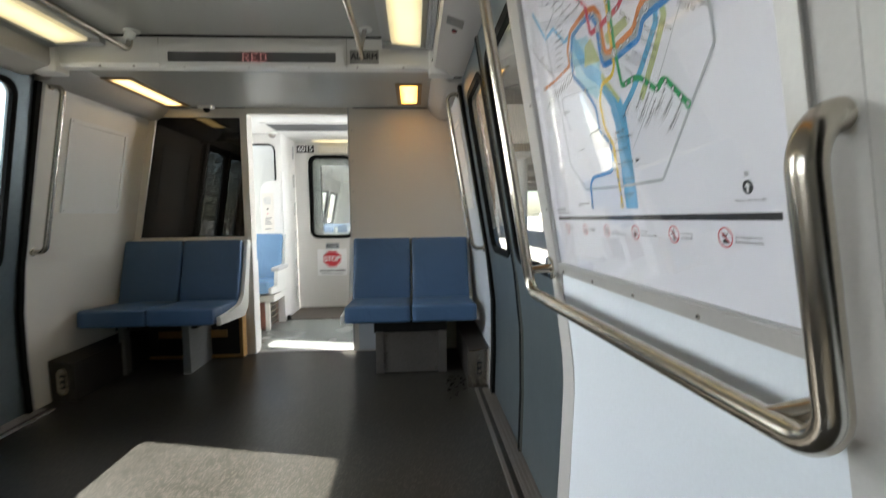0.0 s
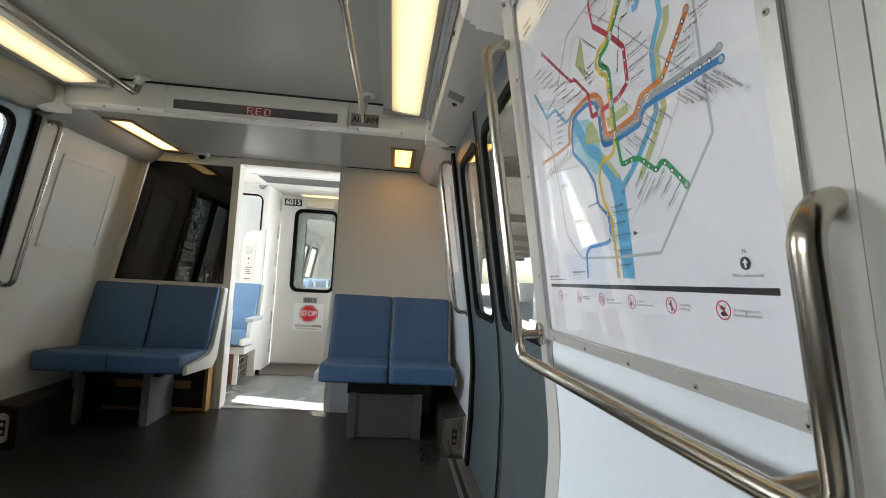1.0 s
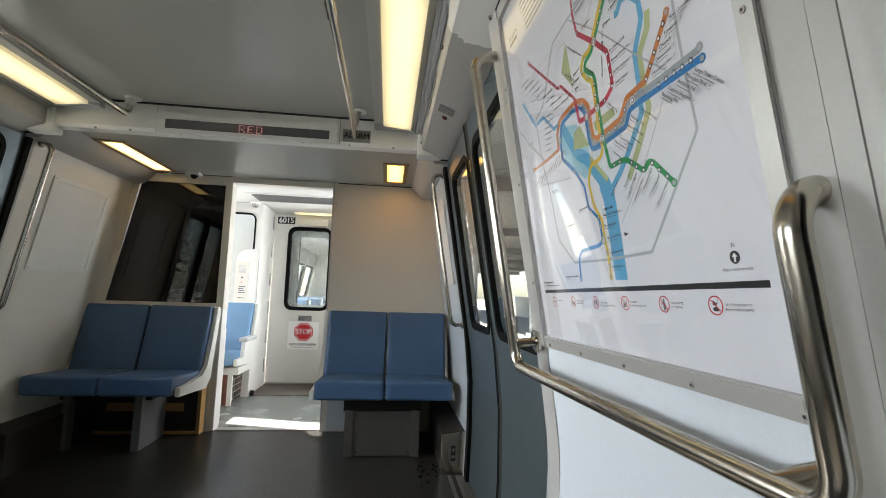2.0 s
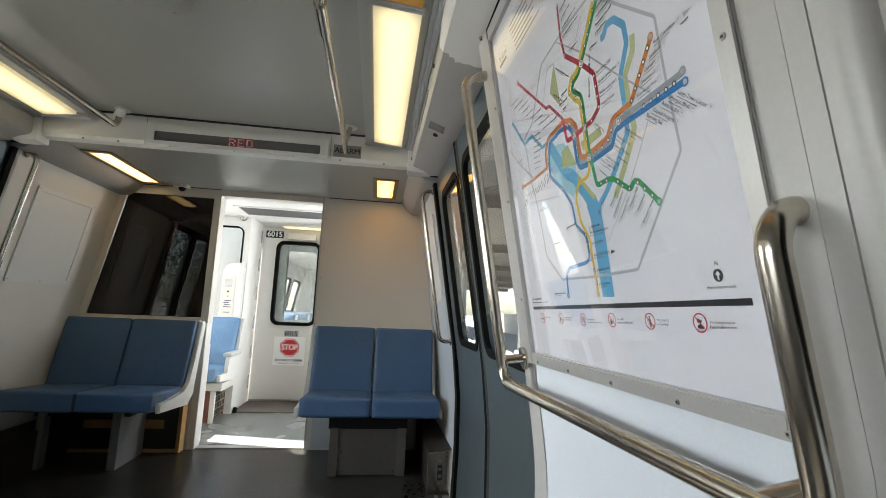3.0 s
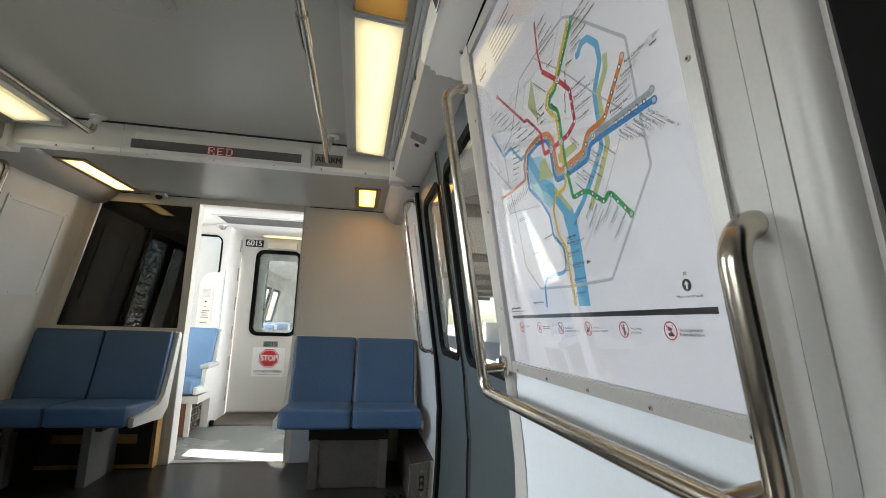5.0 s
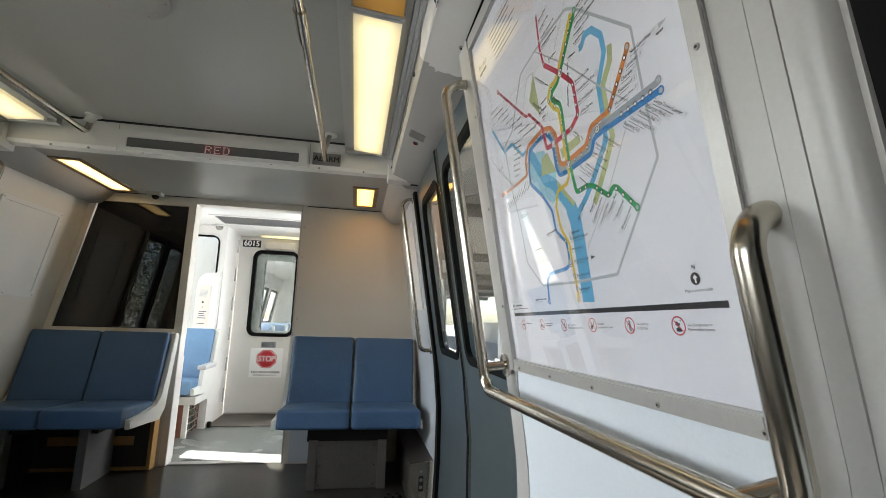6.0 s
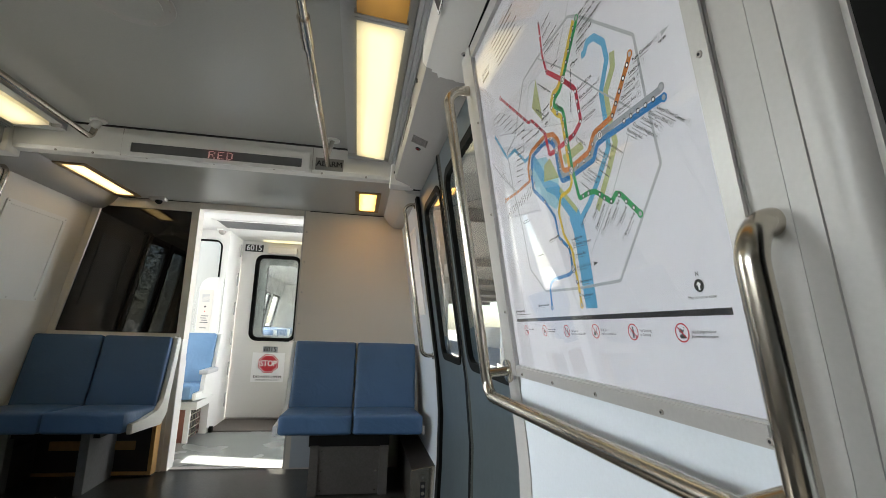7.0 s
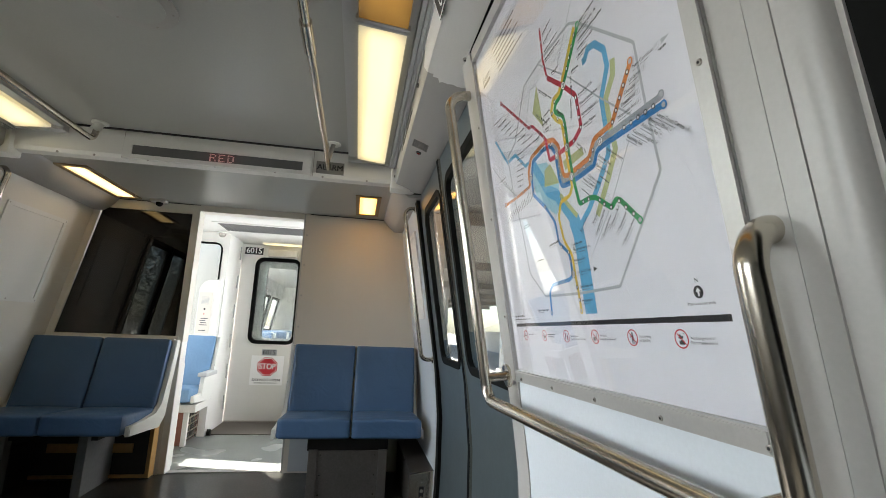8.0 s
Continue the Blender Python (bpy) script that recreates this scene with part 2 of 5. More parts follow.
def thing(name, at, label, category, group="", kind=""):
    ob = new(name)
    ob.location = at
    ob.empty_display_size = 0.1
    return tagged(ob, label, category, group, kind)


def setting(name, bm, material, label, smooth=False):
    return tagged(part(name, bm, material, None, "", smooth), label, name.split("_")[0], kind="structure")


def mesh():
    return bmesh.new()


def box(bm, x0, x1, y0, y1, z0, z1, bevel=0.0, turn=None):
    m = Matrix.LocRotScale(((x0 + x1) / 2, (y0 + y1) / 2, (z0 + z1) / 2), None, (abs(x1 - x0), abs(y1 - y0), abs(z1 - z0)))
    made = bmesh.ops.create_cube(bm, size=1.0, matrix=(turn @ m) if turn else m)["verts"]
    if bevel:
        edges = list({e for v in made for e in v.link_edges})
        bmesh.ops.bevel(bm, geom=edges, offset=bevel, segments=2, profile=0.6, affect="EDGES")
    return bm


def prism(bm, outline, a, b, place):
    """An outline swept from a to b; place(p, q, s) gives the point."""
    lo = [bm.verts.new(place(p, q, a)) for p, q in outline]
    hi = [bm.verts.new(place(p, q, b)) for p, q in outline]
    n = len(outline)
    bm.faces.new(lo)
    bm.faces.new(hi[::-1])
    for i in range(n):
        bm.faces.new((lo[i], lo[(i + 1) % n], hi[(i + 1) % n], hi[i]))
    return bm


def along_y(p, q, s):
    return (p, s, q)


def along_x(p, q, s):
    return (s, p, q)


def along_z(p, q, s):
    return (p, q, s)


def round_rect(u0, u1, v0, v1, r, n=6):
    out = []
    for cu, cv, a in ((u1 - r, v1 - r, 0), (u0 + r, v1 - r, 90), (u0 + r, v0 + r, 180), (u1 - r, v0 + r, 270)):
        for i in range(n + 1):
            t = radians(a + 90 * i / n)
            out.append((cu + r * math.cos(t), cv + r * math.sin(t)))
    return out


def ring(bm, outer, inner, d0, d1, place):
    """A frame between two outlines of as many points, d0 to d1 deep."""
    loops = [[bm.verts.new(place(u, v, d)) for u, v in line] for line, d in ((outer, d0), (inner, d0), (inner, d1), (outer, d1))]
    n = len(outer)
    for k in range(4):
        a, b = loops[k], loops[(k + 1) % 4]
        for i in range(n):
            bm.faces.new((a[i], a[(i + 1) % n], b[(i + 1) % n], b[i]))
    return bm


def sheet(bm, outline, d0, d1, place):
    return prism(bm, outline, d0, d1, place)


def rounded_path(points, r, n=8):
    pts = [Vector(p) for p in points]
    out = [pts[0]]
    for a, b, c in zip(pts, pts[1:], pts[2:]):
        p, q = (a - b).normalized(), (c - b).normalized()
        ang = p.angle(q)
        cut = r / math.tan(ang / 2)
        mid = b + (p + q).normalized() * (r / math.sin(ang / 2))
        s, e = b + p * cut - mid, b + q * cut - mid
        for i in range(n + 1):
            out.append(mid + s.slerp(e, i / n).normalized() * r)
    return out + [pts[-1]]


def tube(bm, pts, r, seg=16):
    pts = [Vector(p) for p in pts]
    side = None
    loops = []
    for i, p in enumerate(pts):
        ahead = (pts[min(i + 1, len(pts) - 1)] - pts[max(i - 1, 0)]).normalized()
        if side is None:
            side = ahead.orthogonal().normalized()
        side = (side - ahead * side.dot(ahead)).normalized()
        up = ahead.cross(side)
        loops.append([bm.verts.new(p + (side * math.cos(t) + up * math.sin(t)) * r) for t in (2 * math.pi * k / seg for k in range(seg))])
    for a, b in zip(loops, loops[1:]):
        for k in range(seg):
            bm.faces.new((a[k], a[(k + 1) % seg], b[(k + 1) % seg], b[k]))
    bm.faces.new(loops[0])
    bm.faces.new(loops[-1])
    return bm


def disc(bm, centre, axis, r, thick, seg=24, bevel=0.0):
    c, a = Vector(centre), Vector(axis).normalized()
    m = Matrix.Translation(c) @ a.to_track_quat("Z", "Y").to_matrix().to_4x4()
    made = bmesh.ops.create_cone(bm, cap_ends=True, segments=seg, radius1=r, radius2=r, depth=thick, matrix=m)["verts"]
    if bevel:
        rims = list({e for v in made for e in v.link_edges if len(e.link_faces) == 2 and any(len(f.verts) > 4 for f in e.link_faces)})
        bmesh.ops.bevel(bm, geom=rims, offset=bevel, segments=2, profile=0.6, affect="EDGES")
    return bm


def pad(bm, m, hx, hy, hz, r, bulge=0.0, cuts=12):
    """A stuffed cushion: a box with round edges and swollen faces, at the pose m."""
    bmesh.ops.create_cube(bm, size=2.0)
    bmesh.ops.subdivide_edges(bm, edges=bm.edges[:], cuts=cuts, use_grid_fill=True)
    half = Vector((hx, hy, hz))
    for v in bm.verts:
        q = Vector([math.copysign(abs(c) ** 0.6, c) * h for c, h in zip(v.co, half)])
        core = Vector([max(-h + r, min(h - r, c)) for c, h in zip(q, half)])
        d = q - core
        p = core + d.normalized() * r if d.length > 1e-6 else q
        swell = bulge * (1 - (q.x / hx) ** 2) * (1 - (q.y / hy) ** 2)
        p.z += math.copysign(swell, q.z) if abs(q.z) > hz * 0.5 else 0
        v.co = m @ p
    return bm


# ---- writing ----
def words(text, size, name="lettering"):
    """The mesh data of one line of the built-in font, centred on its middle."""
    c = bpy.data.curves.new(name, "FONT")
    c.body, c.size, c.align_x, c.align_y, c.resolution_u = text, size, "CENTER", "CENTER", 3
    ob = new(name, c)
    bpy.context.view_layer.update()
    me = bpy.data.meshes.new_from_object(ob.evaluated_get(bpy.context.evaluated_depsgraph_get()))
    bpy.data.objects.remove(ob)
    bpy.data.curves.remove(c)
    return me


def lettering(text, size, m, material, parent, squeeze=1.0, name="lettering", bold=0.0):
    me = words(text, size, name)
    bm = mesh()
    bm.from_mesh(me)
    bpy.data.meshes.remove(me)
    if bold:
        more = bm.copy()
        for s in (-bold, bold):
            for f in more.faces:
                bm.faces.new([bm.verts.new(v.co + Vector((s, 0, 0.0004 + s * 0.1))) for v in f.verts])
        more.free()
    for v in bm.verts:
        v.co = m @ Vector((v.co.x * squeeze, v.co.y, v.co.z))
    return part(name, bm, material, parent)


# ---- the car's section ----
def wall_x(z):
    return float(np.interp(z, (-0.3, 0.0, 0.3, 0.6, 0.88, 1.96, 2.3), (1.385, 1.392, 1.40, 1.386, 1.347, 1.147, 1.084)))


def door_x(z):
    return float(np.interp(z, (-0.3, 0.0, 0.3, 0.6, 0.88, 1.96, 2.3), (1.372, 1.386, 1.396, 1.394, 1.366, 1.187, 1.135)))



def far_x(z):
    return float(np.interp(z, (-0.3, 0.0, 0.3, 0.6, 0.88, 1.96, 2.3), (1.39, 1.40, 1.412, 1.408, 1.386, 1.193, 1.132)))


def near_x(z):
    return float(np.interp(z, (-0.3, 0.0, 0.2, 0.39, 0.54, 0.66, 0.74, 0.85, 0.948, 1.96, 2.3), (1.27, 1.290, 1.312, 1.324, 1.331, 1.336, 1.331, 1.317, 1.302, 1.130, 1.072)))


def panel_x(z):
    """The panel below the map rolls back under the lip of the map's frame."""
    return float(np.interp(z, (0.66, 0.74, 0.80, 0.85, 0.90, 0.948, 1.0), (1.336, 1.3345, 1.3305, 1.3255, 1.320, 1.315, 1.311))) if z > 0.66 else near_x(z)


def post_x(z):
    """The wall post beside the map stands almost flush with the map's frame."""
    return float(np.interp(z, (0.66, 0.74, 0.80, 0.85, 0.90, 0.948, 0.99, 1.05, 1.96), (1.336, 1.334, 1.329, 1.322, 1.3135, 1.306, 1.303, 1.2955, 1.1494))) if z > 0.66 else near_x(z)


def on_wall(side, profile=wall_x, off=0.0):
    """Places (along the car, up, outward) on the curved side of the car."""
    return lambda u, v, d: (side * (profile(v) + off + d), u, v)


def curved(bm, side, y0, y1, z0, z1, d0, d1, profile=wall_x, off=0.0):
    """A strip of the curved side, cut into short rises."""
    rises = sorted({z0, z1, *[z for z in np.arange(0.1, 0.95, 0.1).tolist() + [0.65, 0.74, 0.77, 0.825, 0.85, 0.875, 0.88, 0.925, 0.948, 0.97, 0.99] if z0 < z < z1]})
    place = on_wall(side, profile, off)
    cols = [[bm.verts.new(place(y, z, d)) for z in rises] for y, d in ((y0, d0), (y1, d0), (y1, d1), (y0, d1))]
    for k in range(4):
        a, b = cols[k], cols[(k + 1) % 4]
        for i in range(len(rises) - 1):
            bm.faces.new((a[i], b[i], b[i + 1], a[i + 1]))
    bm.faces.new([c[0] for c in cols])
    bm.faces.new([c[-1] for c in cols][::-1])
    return bm


Y_BULK, Y_BEAM, Y_END, Y_REAR = 3.86, 2.683, 5.717, -3.2
OPEN_L, OPEN_R, OPEN_T, THICK = -0.435, 0.384, 1.983, 0.11
DOOR_NEAR, DOOR_TOP = 1.29, 1.955
DOOR_MID, DOOR_FAR = {1: 2.10, -1: 2.06}, {1: 2.885, -1: 2.80}
FAR_SIDE = {1: door_x, -1: far_x}  # the section beyond the doors

# ---- floor and ground ----
setting("floor_vestibule", box(mesh(), -1.41, 1.41, 3.96, 5.75, -0.06, 0.0), FLOOR_LIT, "rubber floor of the vestibule, lightened as if lit, lightly polished")
setting("floor", box(mesh(), -1.41, 1.41, Y_REAR, 3.96, -0.06, 0.0), FLOORM, "dark speckled rubber floor of the train car, lightly polished")
setting("ground", box(mesh(), -400, 400, -400, 400, -1.35, -1.25), GRAVEL, "grey track ballast outside the train")
setting("platform", box(mesh(), 1.62, 9.0, -30, 40, -1.25, -0.02), CONCRETE, "pale concrete station platform level with the car floor")
for s, word in ((1, "right"), (-1, "left")):
    bm = mesh()
    box(bm, s * 1.285, s * 1.305, DOOR_NEAR, DOOR_FAR[s] + 0.03, 0.001, 0.012)
    box(bm, s * 1.335, s * 1.50, DOOR_NEAR, DOOR_FAR[s] + 0.03, -0.05, 0.010)
    for k in range(3):
        box(bm, s * (1.345 + 0.02 * k), s * (1.352 + 0.02 * k), DOOR_NEAR, DOOR_FAR[s], 0.010, 0.014)
    setting("trim_threshold_" + word, bm, DULL, "worn metal door threshold strips set in the floor")

# ---- sides of the car ----
SKIN = 0.09
WINDOW_ROOM = {1: (-1.35, 0.235, 0.98, 1.80), -1: (-1.35, 0.235, 0.98, 1.80)}
for s, word in ((1, "right"), (-1, "left")):
    bm = mesh()
    near_window = WINDOW_ROOM[s]
    curved(bm, s, Y_REAR, near_window[0], -0.05, 2.2, 0, SKIN)
    if s < 0:
        curved(bm, s, near_window[0], near_window[1], -0.05, near_window[2], 0, SKIN)
    curved(bm, s, near_window[0], near_window[1], near_window[3], 2.2, 0, SKIN)
    curved(bm, s, near_window[1], DOOR_NEAR, -0.05, 2.2, 0.025, 0.04)
    if s > 0:  # the panel below the map stands proud of the wall
        curved(bm, s, near_window[0], 0.262, -0.05, 0.978, 0.004, 0.04, near_x)
        rises = [-0.05, 0.1, 0.2, 0.3, 0.39, 0.48, 0.54, 0.60, 0.66, 0.70, 0.74, 0.77, 0.80, 0.825, 0.85, 0.875, 0.90, 0.925, 0.948, 0.9615, 0.975, 0.986, 0.9965]
        cols = []
        for y, d in ((1.1985, 0.04), (1.1985, 0.0), (0.95, 0.0), (0.70, 0.0), (0.4010, 0.0), (0.4010, 0.04)):  # its top turns with the map's frame
            cols.append([bm.verts.new((panel_x(z) + d + 0.0228 * (0.704 - y) * max(0.0, min(1.0, (z - 0.70) / 0.25)), y, z)) for z in rises])
        for a, b in zip(cols, cols[1:]):
            for i in range(len(rises) - 1):
                bm.faces.new((a[i], b[i], b[i + 1], a[i + 1]))
    curved(bm, s, near_window[1], DOOR_NEAR, -0.05, 2.2, 0.075, 0.10)
    curved(bm, s, DOOR_NEAR, DOOR_FAR[s] + 0.03, DOOR_TOP, 2.2, 0, SKIN)
    curved(bm, s, 4.12, 4.61, -0.05, 0.96, 0, SKIN, FAR_SIDE[s])
    curved(bm, s, 4.12, 4.61, 1.80, 2.2, 0, SKIN, FAR_SIDE[s])
    curved(bm, s, 4.61, 4.64, -0.05, 2.2, 0, SKIN, FAR_SIDE[s])
    if s > 0:
        curved(bm, s, 4.64, 5.05, -0.05, 0.96, 0, SKIN, FAR_SIDE[s])
        curved(bm, s, 4.64, 5.05, 1.80, 2.2, 0, SKIN, FAR_SIDE[s])
    else:
        curved(bm, s, 4.64, 5.05, -0.05, 2.2, 0, SKIN, FAR_SIDE[s])
    curved(bm, s, 5.05, 5.80, -0.05, 2.2, 0, SKIN, FAR_SIDE[s])
    # left cream holds the warm lamp light, right blue-grey the skylight, as wall colour
    setting("wall_" + word, bm, CREAM if s < 0 else PALE, "white laminate side wall of the train car, leaning in towards the top", True)
    bm = mesh()
    curved(bm, s, DOOR_FAR[s] + 0.03, 4.12, -0.05, 2.2, 0, SKIN, FAR_SIDE[s])
    # bay walls: lamp warmth painted in on the left, skylight blue on the right
    setting("wall_bay_" + word, bm, CREAM if s < 0 else BAY, "plain laminate wall panel between door and bulkhead", True)
    if s > 0:
        bm = mesh()
        curved(bm, s, 1.2015, DOOR_NEAR, -0.05, 1.945, 0, 0.05, near_x)
        setting("trim_door_post", bm, POSTM, "pale grey post panel between the map and the door", True)
    bm = mesh()
    curved(bm, s, DOOR_FAR[s] - 0.004, DOOR_FAR[s] + 0.03, 0.0, 1.95, -0.006, SKIN, FAR_SIDE[s])
    if s < 0:
        curved(bm, s, DOOR_NEAR - 0.035, DOOR_NEAR, 0.0, 1.95, -0.006, 0.03)
    for k in range(8):
        z = 0.16 + 0.235 * k
        disc(bm, (s * (FAR_SIDE[s](z) - 0.005), DOOR_FAR[s] + 0.015, z), (-s, 0, 0), 0.0045, 0.006, 8)
    setting("trim_door_" + word, bm, ALU, "grey metal door post trim with small screws", True)

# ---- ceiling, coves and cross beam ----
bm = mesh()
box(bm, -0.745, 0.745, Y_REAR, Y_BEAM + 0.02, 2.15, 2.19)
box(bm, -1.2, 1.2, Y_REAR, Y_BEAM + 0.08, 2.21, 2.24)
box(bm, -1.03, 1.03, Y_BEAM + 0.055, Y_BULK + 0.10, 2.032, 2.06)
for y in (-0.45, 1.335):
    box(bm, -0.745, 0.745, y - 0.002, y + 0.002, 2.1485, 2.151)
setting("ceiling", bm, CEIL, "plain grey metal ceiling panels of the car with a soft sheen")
bm = mesh()
box(bm, -1.3, 1.3, Y_BULK + 0.10, 5.80, 2.052, 2.08)
setting("ceiling_vestibule", bm, WHITE, "white ceiling of the end vestibule")
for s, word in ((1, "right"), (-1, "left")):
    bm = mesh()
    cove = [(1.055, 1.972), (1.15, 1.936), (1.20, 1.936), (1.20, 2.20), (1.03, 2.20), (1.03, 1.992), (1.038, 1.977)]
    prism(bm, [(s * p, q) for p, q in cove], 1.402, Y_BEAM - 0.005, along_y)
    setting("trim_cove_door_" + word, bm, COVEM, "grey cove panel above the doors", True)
    bm = mesh()
    cove = [(1.058, 1.968), (1.15, 1.932), (1.20, 1.932), (1.20, 2.20), (1.024, 2.20), (1.024, 1.990), (1.036, 1.973)]
    prism(bm, [(s * p, q) for p, q in cove], Y_REAR, 1.40, along_y)
    box(bm, s * 1.005, s * 1.15, Y_BEAM - 0.03, Y_BEAM + 0.075, 1.945, 2.10, 0.012)
    setting("trim_cove_" + word, bm, WHITE, "white cove panel along the top of the side wall", True)
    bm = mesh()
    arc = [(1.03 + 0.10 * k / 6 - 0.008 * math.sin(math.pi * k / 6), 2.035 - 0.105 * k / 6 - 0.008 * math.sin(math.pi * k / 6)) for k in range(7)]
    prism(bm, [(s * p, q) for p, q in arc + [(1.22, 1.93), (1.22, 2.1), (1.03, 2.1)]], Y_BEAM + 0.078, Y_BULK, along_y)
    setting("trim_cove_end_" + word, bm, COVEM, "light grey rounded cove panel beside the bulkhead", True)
    bm = mesh()
    for a, b, z in ((0.745, 0.795, 2.104), (0.960, 0.985, 2.088)):
        box(bm, s * a, s * b, Y_REAR, 2.64, z, 2.16)
    box(bm, s * 0.745, s * 0.985, 2.612, 2.66, 2.085, 2.16)
    for k, (x, w) in enumerate(((0.9875, 0.0145), (1.0045, 0.0125), (1.0190, 0.0060))):
        box(bm, s * x, s * (x + w), Y_REAR, 2.66, 2.078 - 0.004 * k, 2.15)
    setting("trim_lamp_" + word, bm, TRIM, "grey lamp frame and slotted air diffuser along the ceiling")
    bm = mesh()
    box(bm, s * 0.985, s * 1.03, Y_REAR, 2.66, 2.12, 2.19)
    setting("trim_slot_" + word, bm, DARKGREY, "dark slot of the ceiling air diffuser")

bm = mesh()
face = [(Y_BEAM, 2.004), (Y_BEAM + 0.012, 1.984), (Y_BEAM + 0.06, 1.978), (Y_BEAM + 0.08, 2.05), (Y_BEAM + 0.08, 2.21), (Y_BEAM, 2.21)]
prism(bm, face, -1.06, 1.06, along_x)
setting("trim_beam", bm, WHITE, "white cross beam under the ceiling beside the doors")
bm = mesh()
box(bm, -1.06, 1.06, Y_BEAM - 0.014, Y_BEAM + 0.004, 2.143, 2.152)
box(bm, OPEN_R + 0.036, 1.03, Y_BULK - 0.004, Y_BULK + 0.001, 2.026, 2.0325)
box(bm, -1.03, OPEN_L - 0.004, Y_BULK - 0.005, Y_BULK + 0.001, 2.028, 2.0325)
setting("trim_gap", bm, BLACK, "dark gap between ceiling panel and beam")

# ---- bulkhead with doorway ----


def slant_post(bm, x_of, wide, z0, z1, y0, y1):
    """A post that follows the lean of the side wall."""
    prism(bm, [(x_of(z0), z0), (x_of(z0) + wide, z0), (x_of(z1) + wide, z1), (x_of(z1), z1)], y0, y1, along_y)


bm = mesh()
outline = [(OPEN_R, 0.0)] + [(door_x(z) + 0.02, z) for z in (0.0, 0.3, 0.6, 0.88, 1.96)] + [(1.05, 2.04), (OPEN_R, 2.04)]
prism(bm, outline, Y_BULK, Y_BULK + THICK, along_y)
setting("wall_bulkhead_right", bm, CREAM, "plain cream bulkhead panel behind the blue bench")
bm = mesh()
for k in range(7):
    disc(bm, (OPEN_R + 0.02, Y_BULK - 0.001, 0.35 + 0.25 * k), (0, -1, 0), 0.0075, 0.005, 10)
box(bm, OPEN_R - 0.012, OPEN_R + 0.034, Y_BULK + 0.0005, Y_BULK + THICK + 0.01, 0.0, 2.03)
# panel whose blue is the skylight on the bulkhead's foot, given as colour
setting("trim_kick_panel", box(mesh(), OPEN_R + 0.038, 0.606, Y_BULK - 0.004, Y_BULK + 0.002, 0.012, 0.42, 0.001), BAY, "kick panel at the foot of the bulkhead, blue with painted skylight")
setting("trim_jamb_right", bm, ALU, "grey riveted doorway jamb")
bm = mesh()
outline = [(-far_x(z) - 0.02, z) for z in (0.0, 0.3, 0.6, 0.88, 0.985)] + [(OPEN_L - 0.05, 0.985), (OPEN_L - 0.05, 0.0)]
prism(bm, outline, Y_BULK, Y_BULK + THICK - 0.02, along_y)
slant_post(bm, lambda z: -far_x(z) - 0.02, 0.068, 0.985, 2.04, Y_BULK, Y_BULK + 0.07)
box(bm, OPEN_L - 0.055, OPEN_L, Y_BULK - 0.003, Y_BULK + THICK, 0.95, 2.04)
box(bm, -1.17, OPEN_L - 0.03, Y_BULK + 0.002, Y_BULK + 0.07, 1.958, 2.04)
box(bm, -1.35, OPEN_L - 0.03, Y_BULK - 0.008, Y_BULK + 0.075, 0.968, 0.992, 0.004)
box(bm, OPEN_L, OPEN_R, Y_BULK + 0.002, Y_BULK + THICK, OPEN_T, 2.06)
setting("wall_bulkhead_left", bm, CREAM, "cream bulkhead frame round a dark window behind the bench")
bm = mesh()
prism(bm, [(-wall_x(0.99) + 0.01, 0.99), (OPEN_L - 0.05, 0.99), (OPEN_L - 0.05, 1.96), (-wall_x(1.96) + 0.01, 1.96)], Y_BULK + 0.02, Y_BULK + 0.028, along_y)
for v in bm.verts:  # the screen sits a little askew in its frame
    v.co.y += 0.0253 * (v.co.x + 0.82)
setting("window_bulkhead", bm, TINTED, "dark tinted glass screen set in the bulkhead")
bm = mesh()
prism(bm, [(Y_BULK + THICK, 0.0), (Y_BULK + THICK + 0.13, 0.0), (Y_BULK + THICK + 0.13, 0.77), (Y_BULK + THICK, 0.84)], -0.515, -0.475, along_x)
box(bm, OPEN_L - 0.06, OPEN_L - 0.004, Y_BULK + 0.004, Y_BULK + THICK + 0.01, 0.0, 0.95, 0.006)
setting("wall_low_screen", bm, WHITE, "low white partition end beside the doorway")
bm = mesh()
box(bm, OPEN_L - 0.02, OPEN_R, Y_BULK + 0.03, Y_BULK + 0.10, 0.001, 0.006)
setting("trim_sill", bm, ALU, "thin metal sill strip across the doorway")

# ---- vestibule and end wall ----
Y_SET = 5.15


def flat_y(y, sign=1):
    return lambda u, v, d: (u, y + sign * d, v)


bm = mesh()
outer, inner = round_rect(-1.42, -0.535, 0.0, 2.055, 0.001), round_rect(-1.14, -0.605, 0.955, 1.935, 0.07)
ring(bm, outer, inner, 0.0, 0.08, flat_y(Y_SET))
box(bm, -0.575, -0.535, Y_SET + 0.08, Y_END, 0.0, 2.055)
box(bm, 0.33, 1.42, Y_SET, Y_SET + 0.08, 0.0, 2.055)
box(bm, 0.33, 0.37, Y_SET + 0.08, Y_END, 0.0, 2.055)
outer, inner = round_rect(-0.60, 0.40, -0.02, 2.06, 0.001), round_rect(-0.535, 0.33, 0.0, 2.045, 0.001)
ring(bm, outer, inner, 0.03, 0.09, flat_y(Y_END))
setting("wall_end", bm, WHITE, "white end wall of the car with a recess for the door")
end_window = thing("window_end", (-0.87, Y_SET, 0.95), "round-cornered end window with a black rubber edge", "window", kind="structure")
bm = mesh()
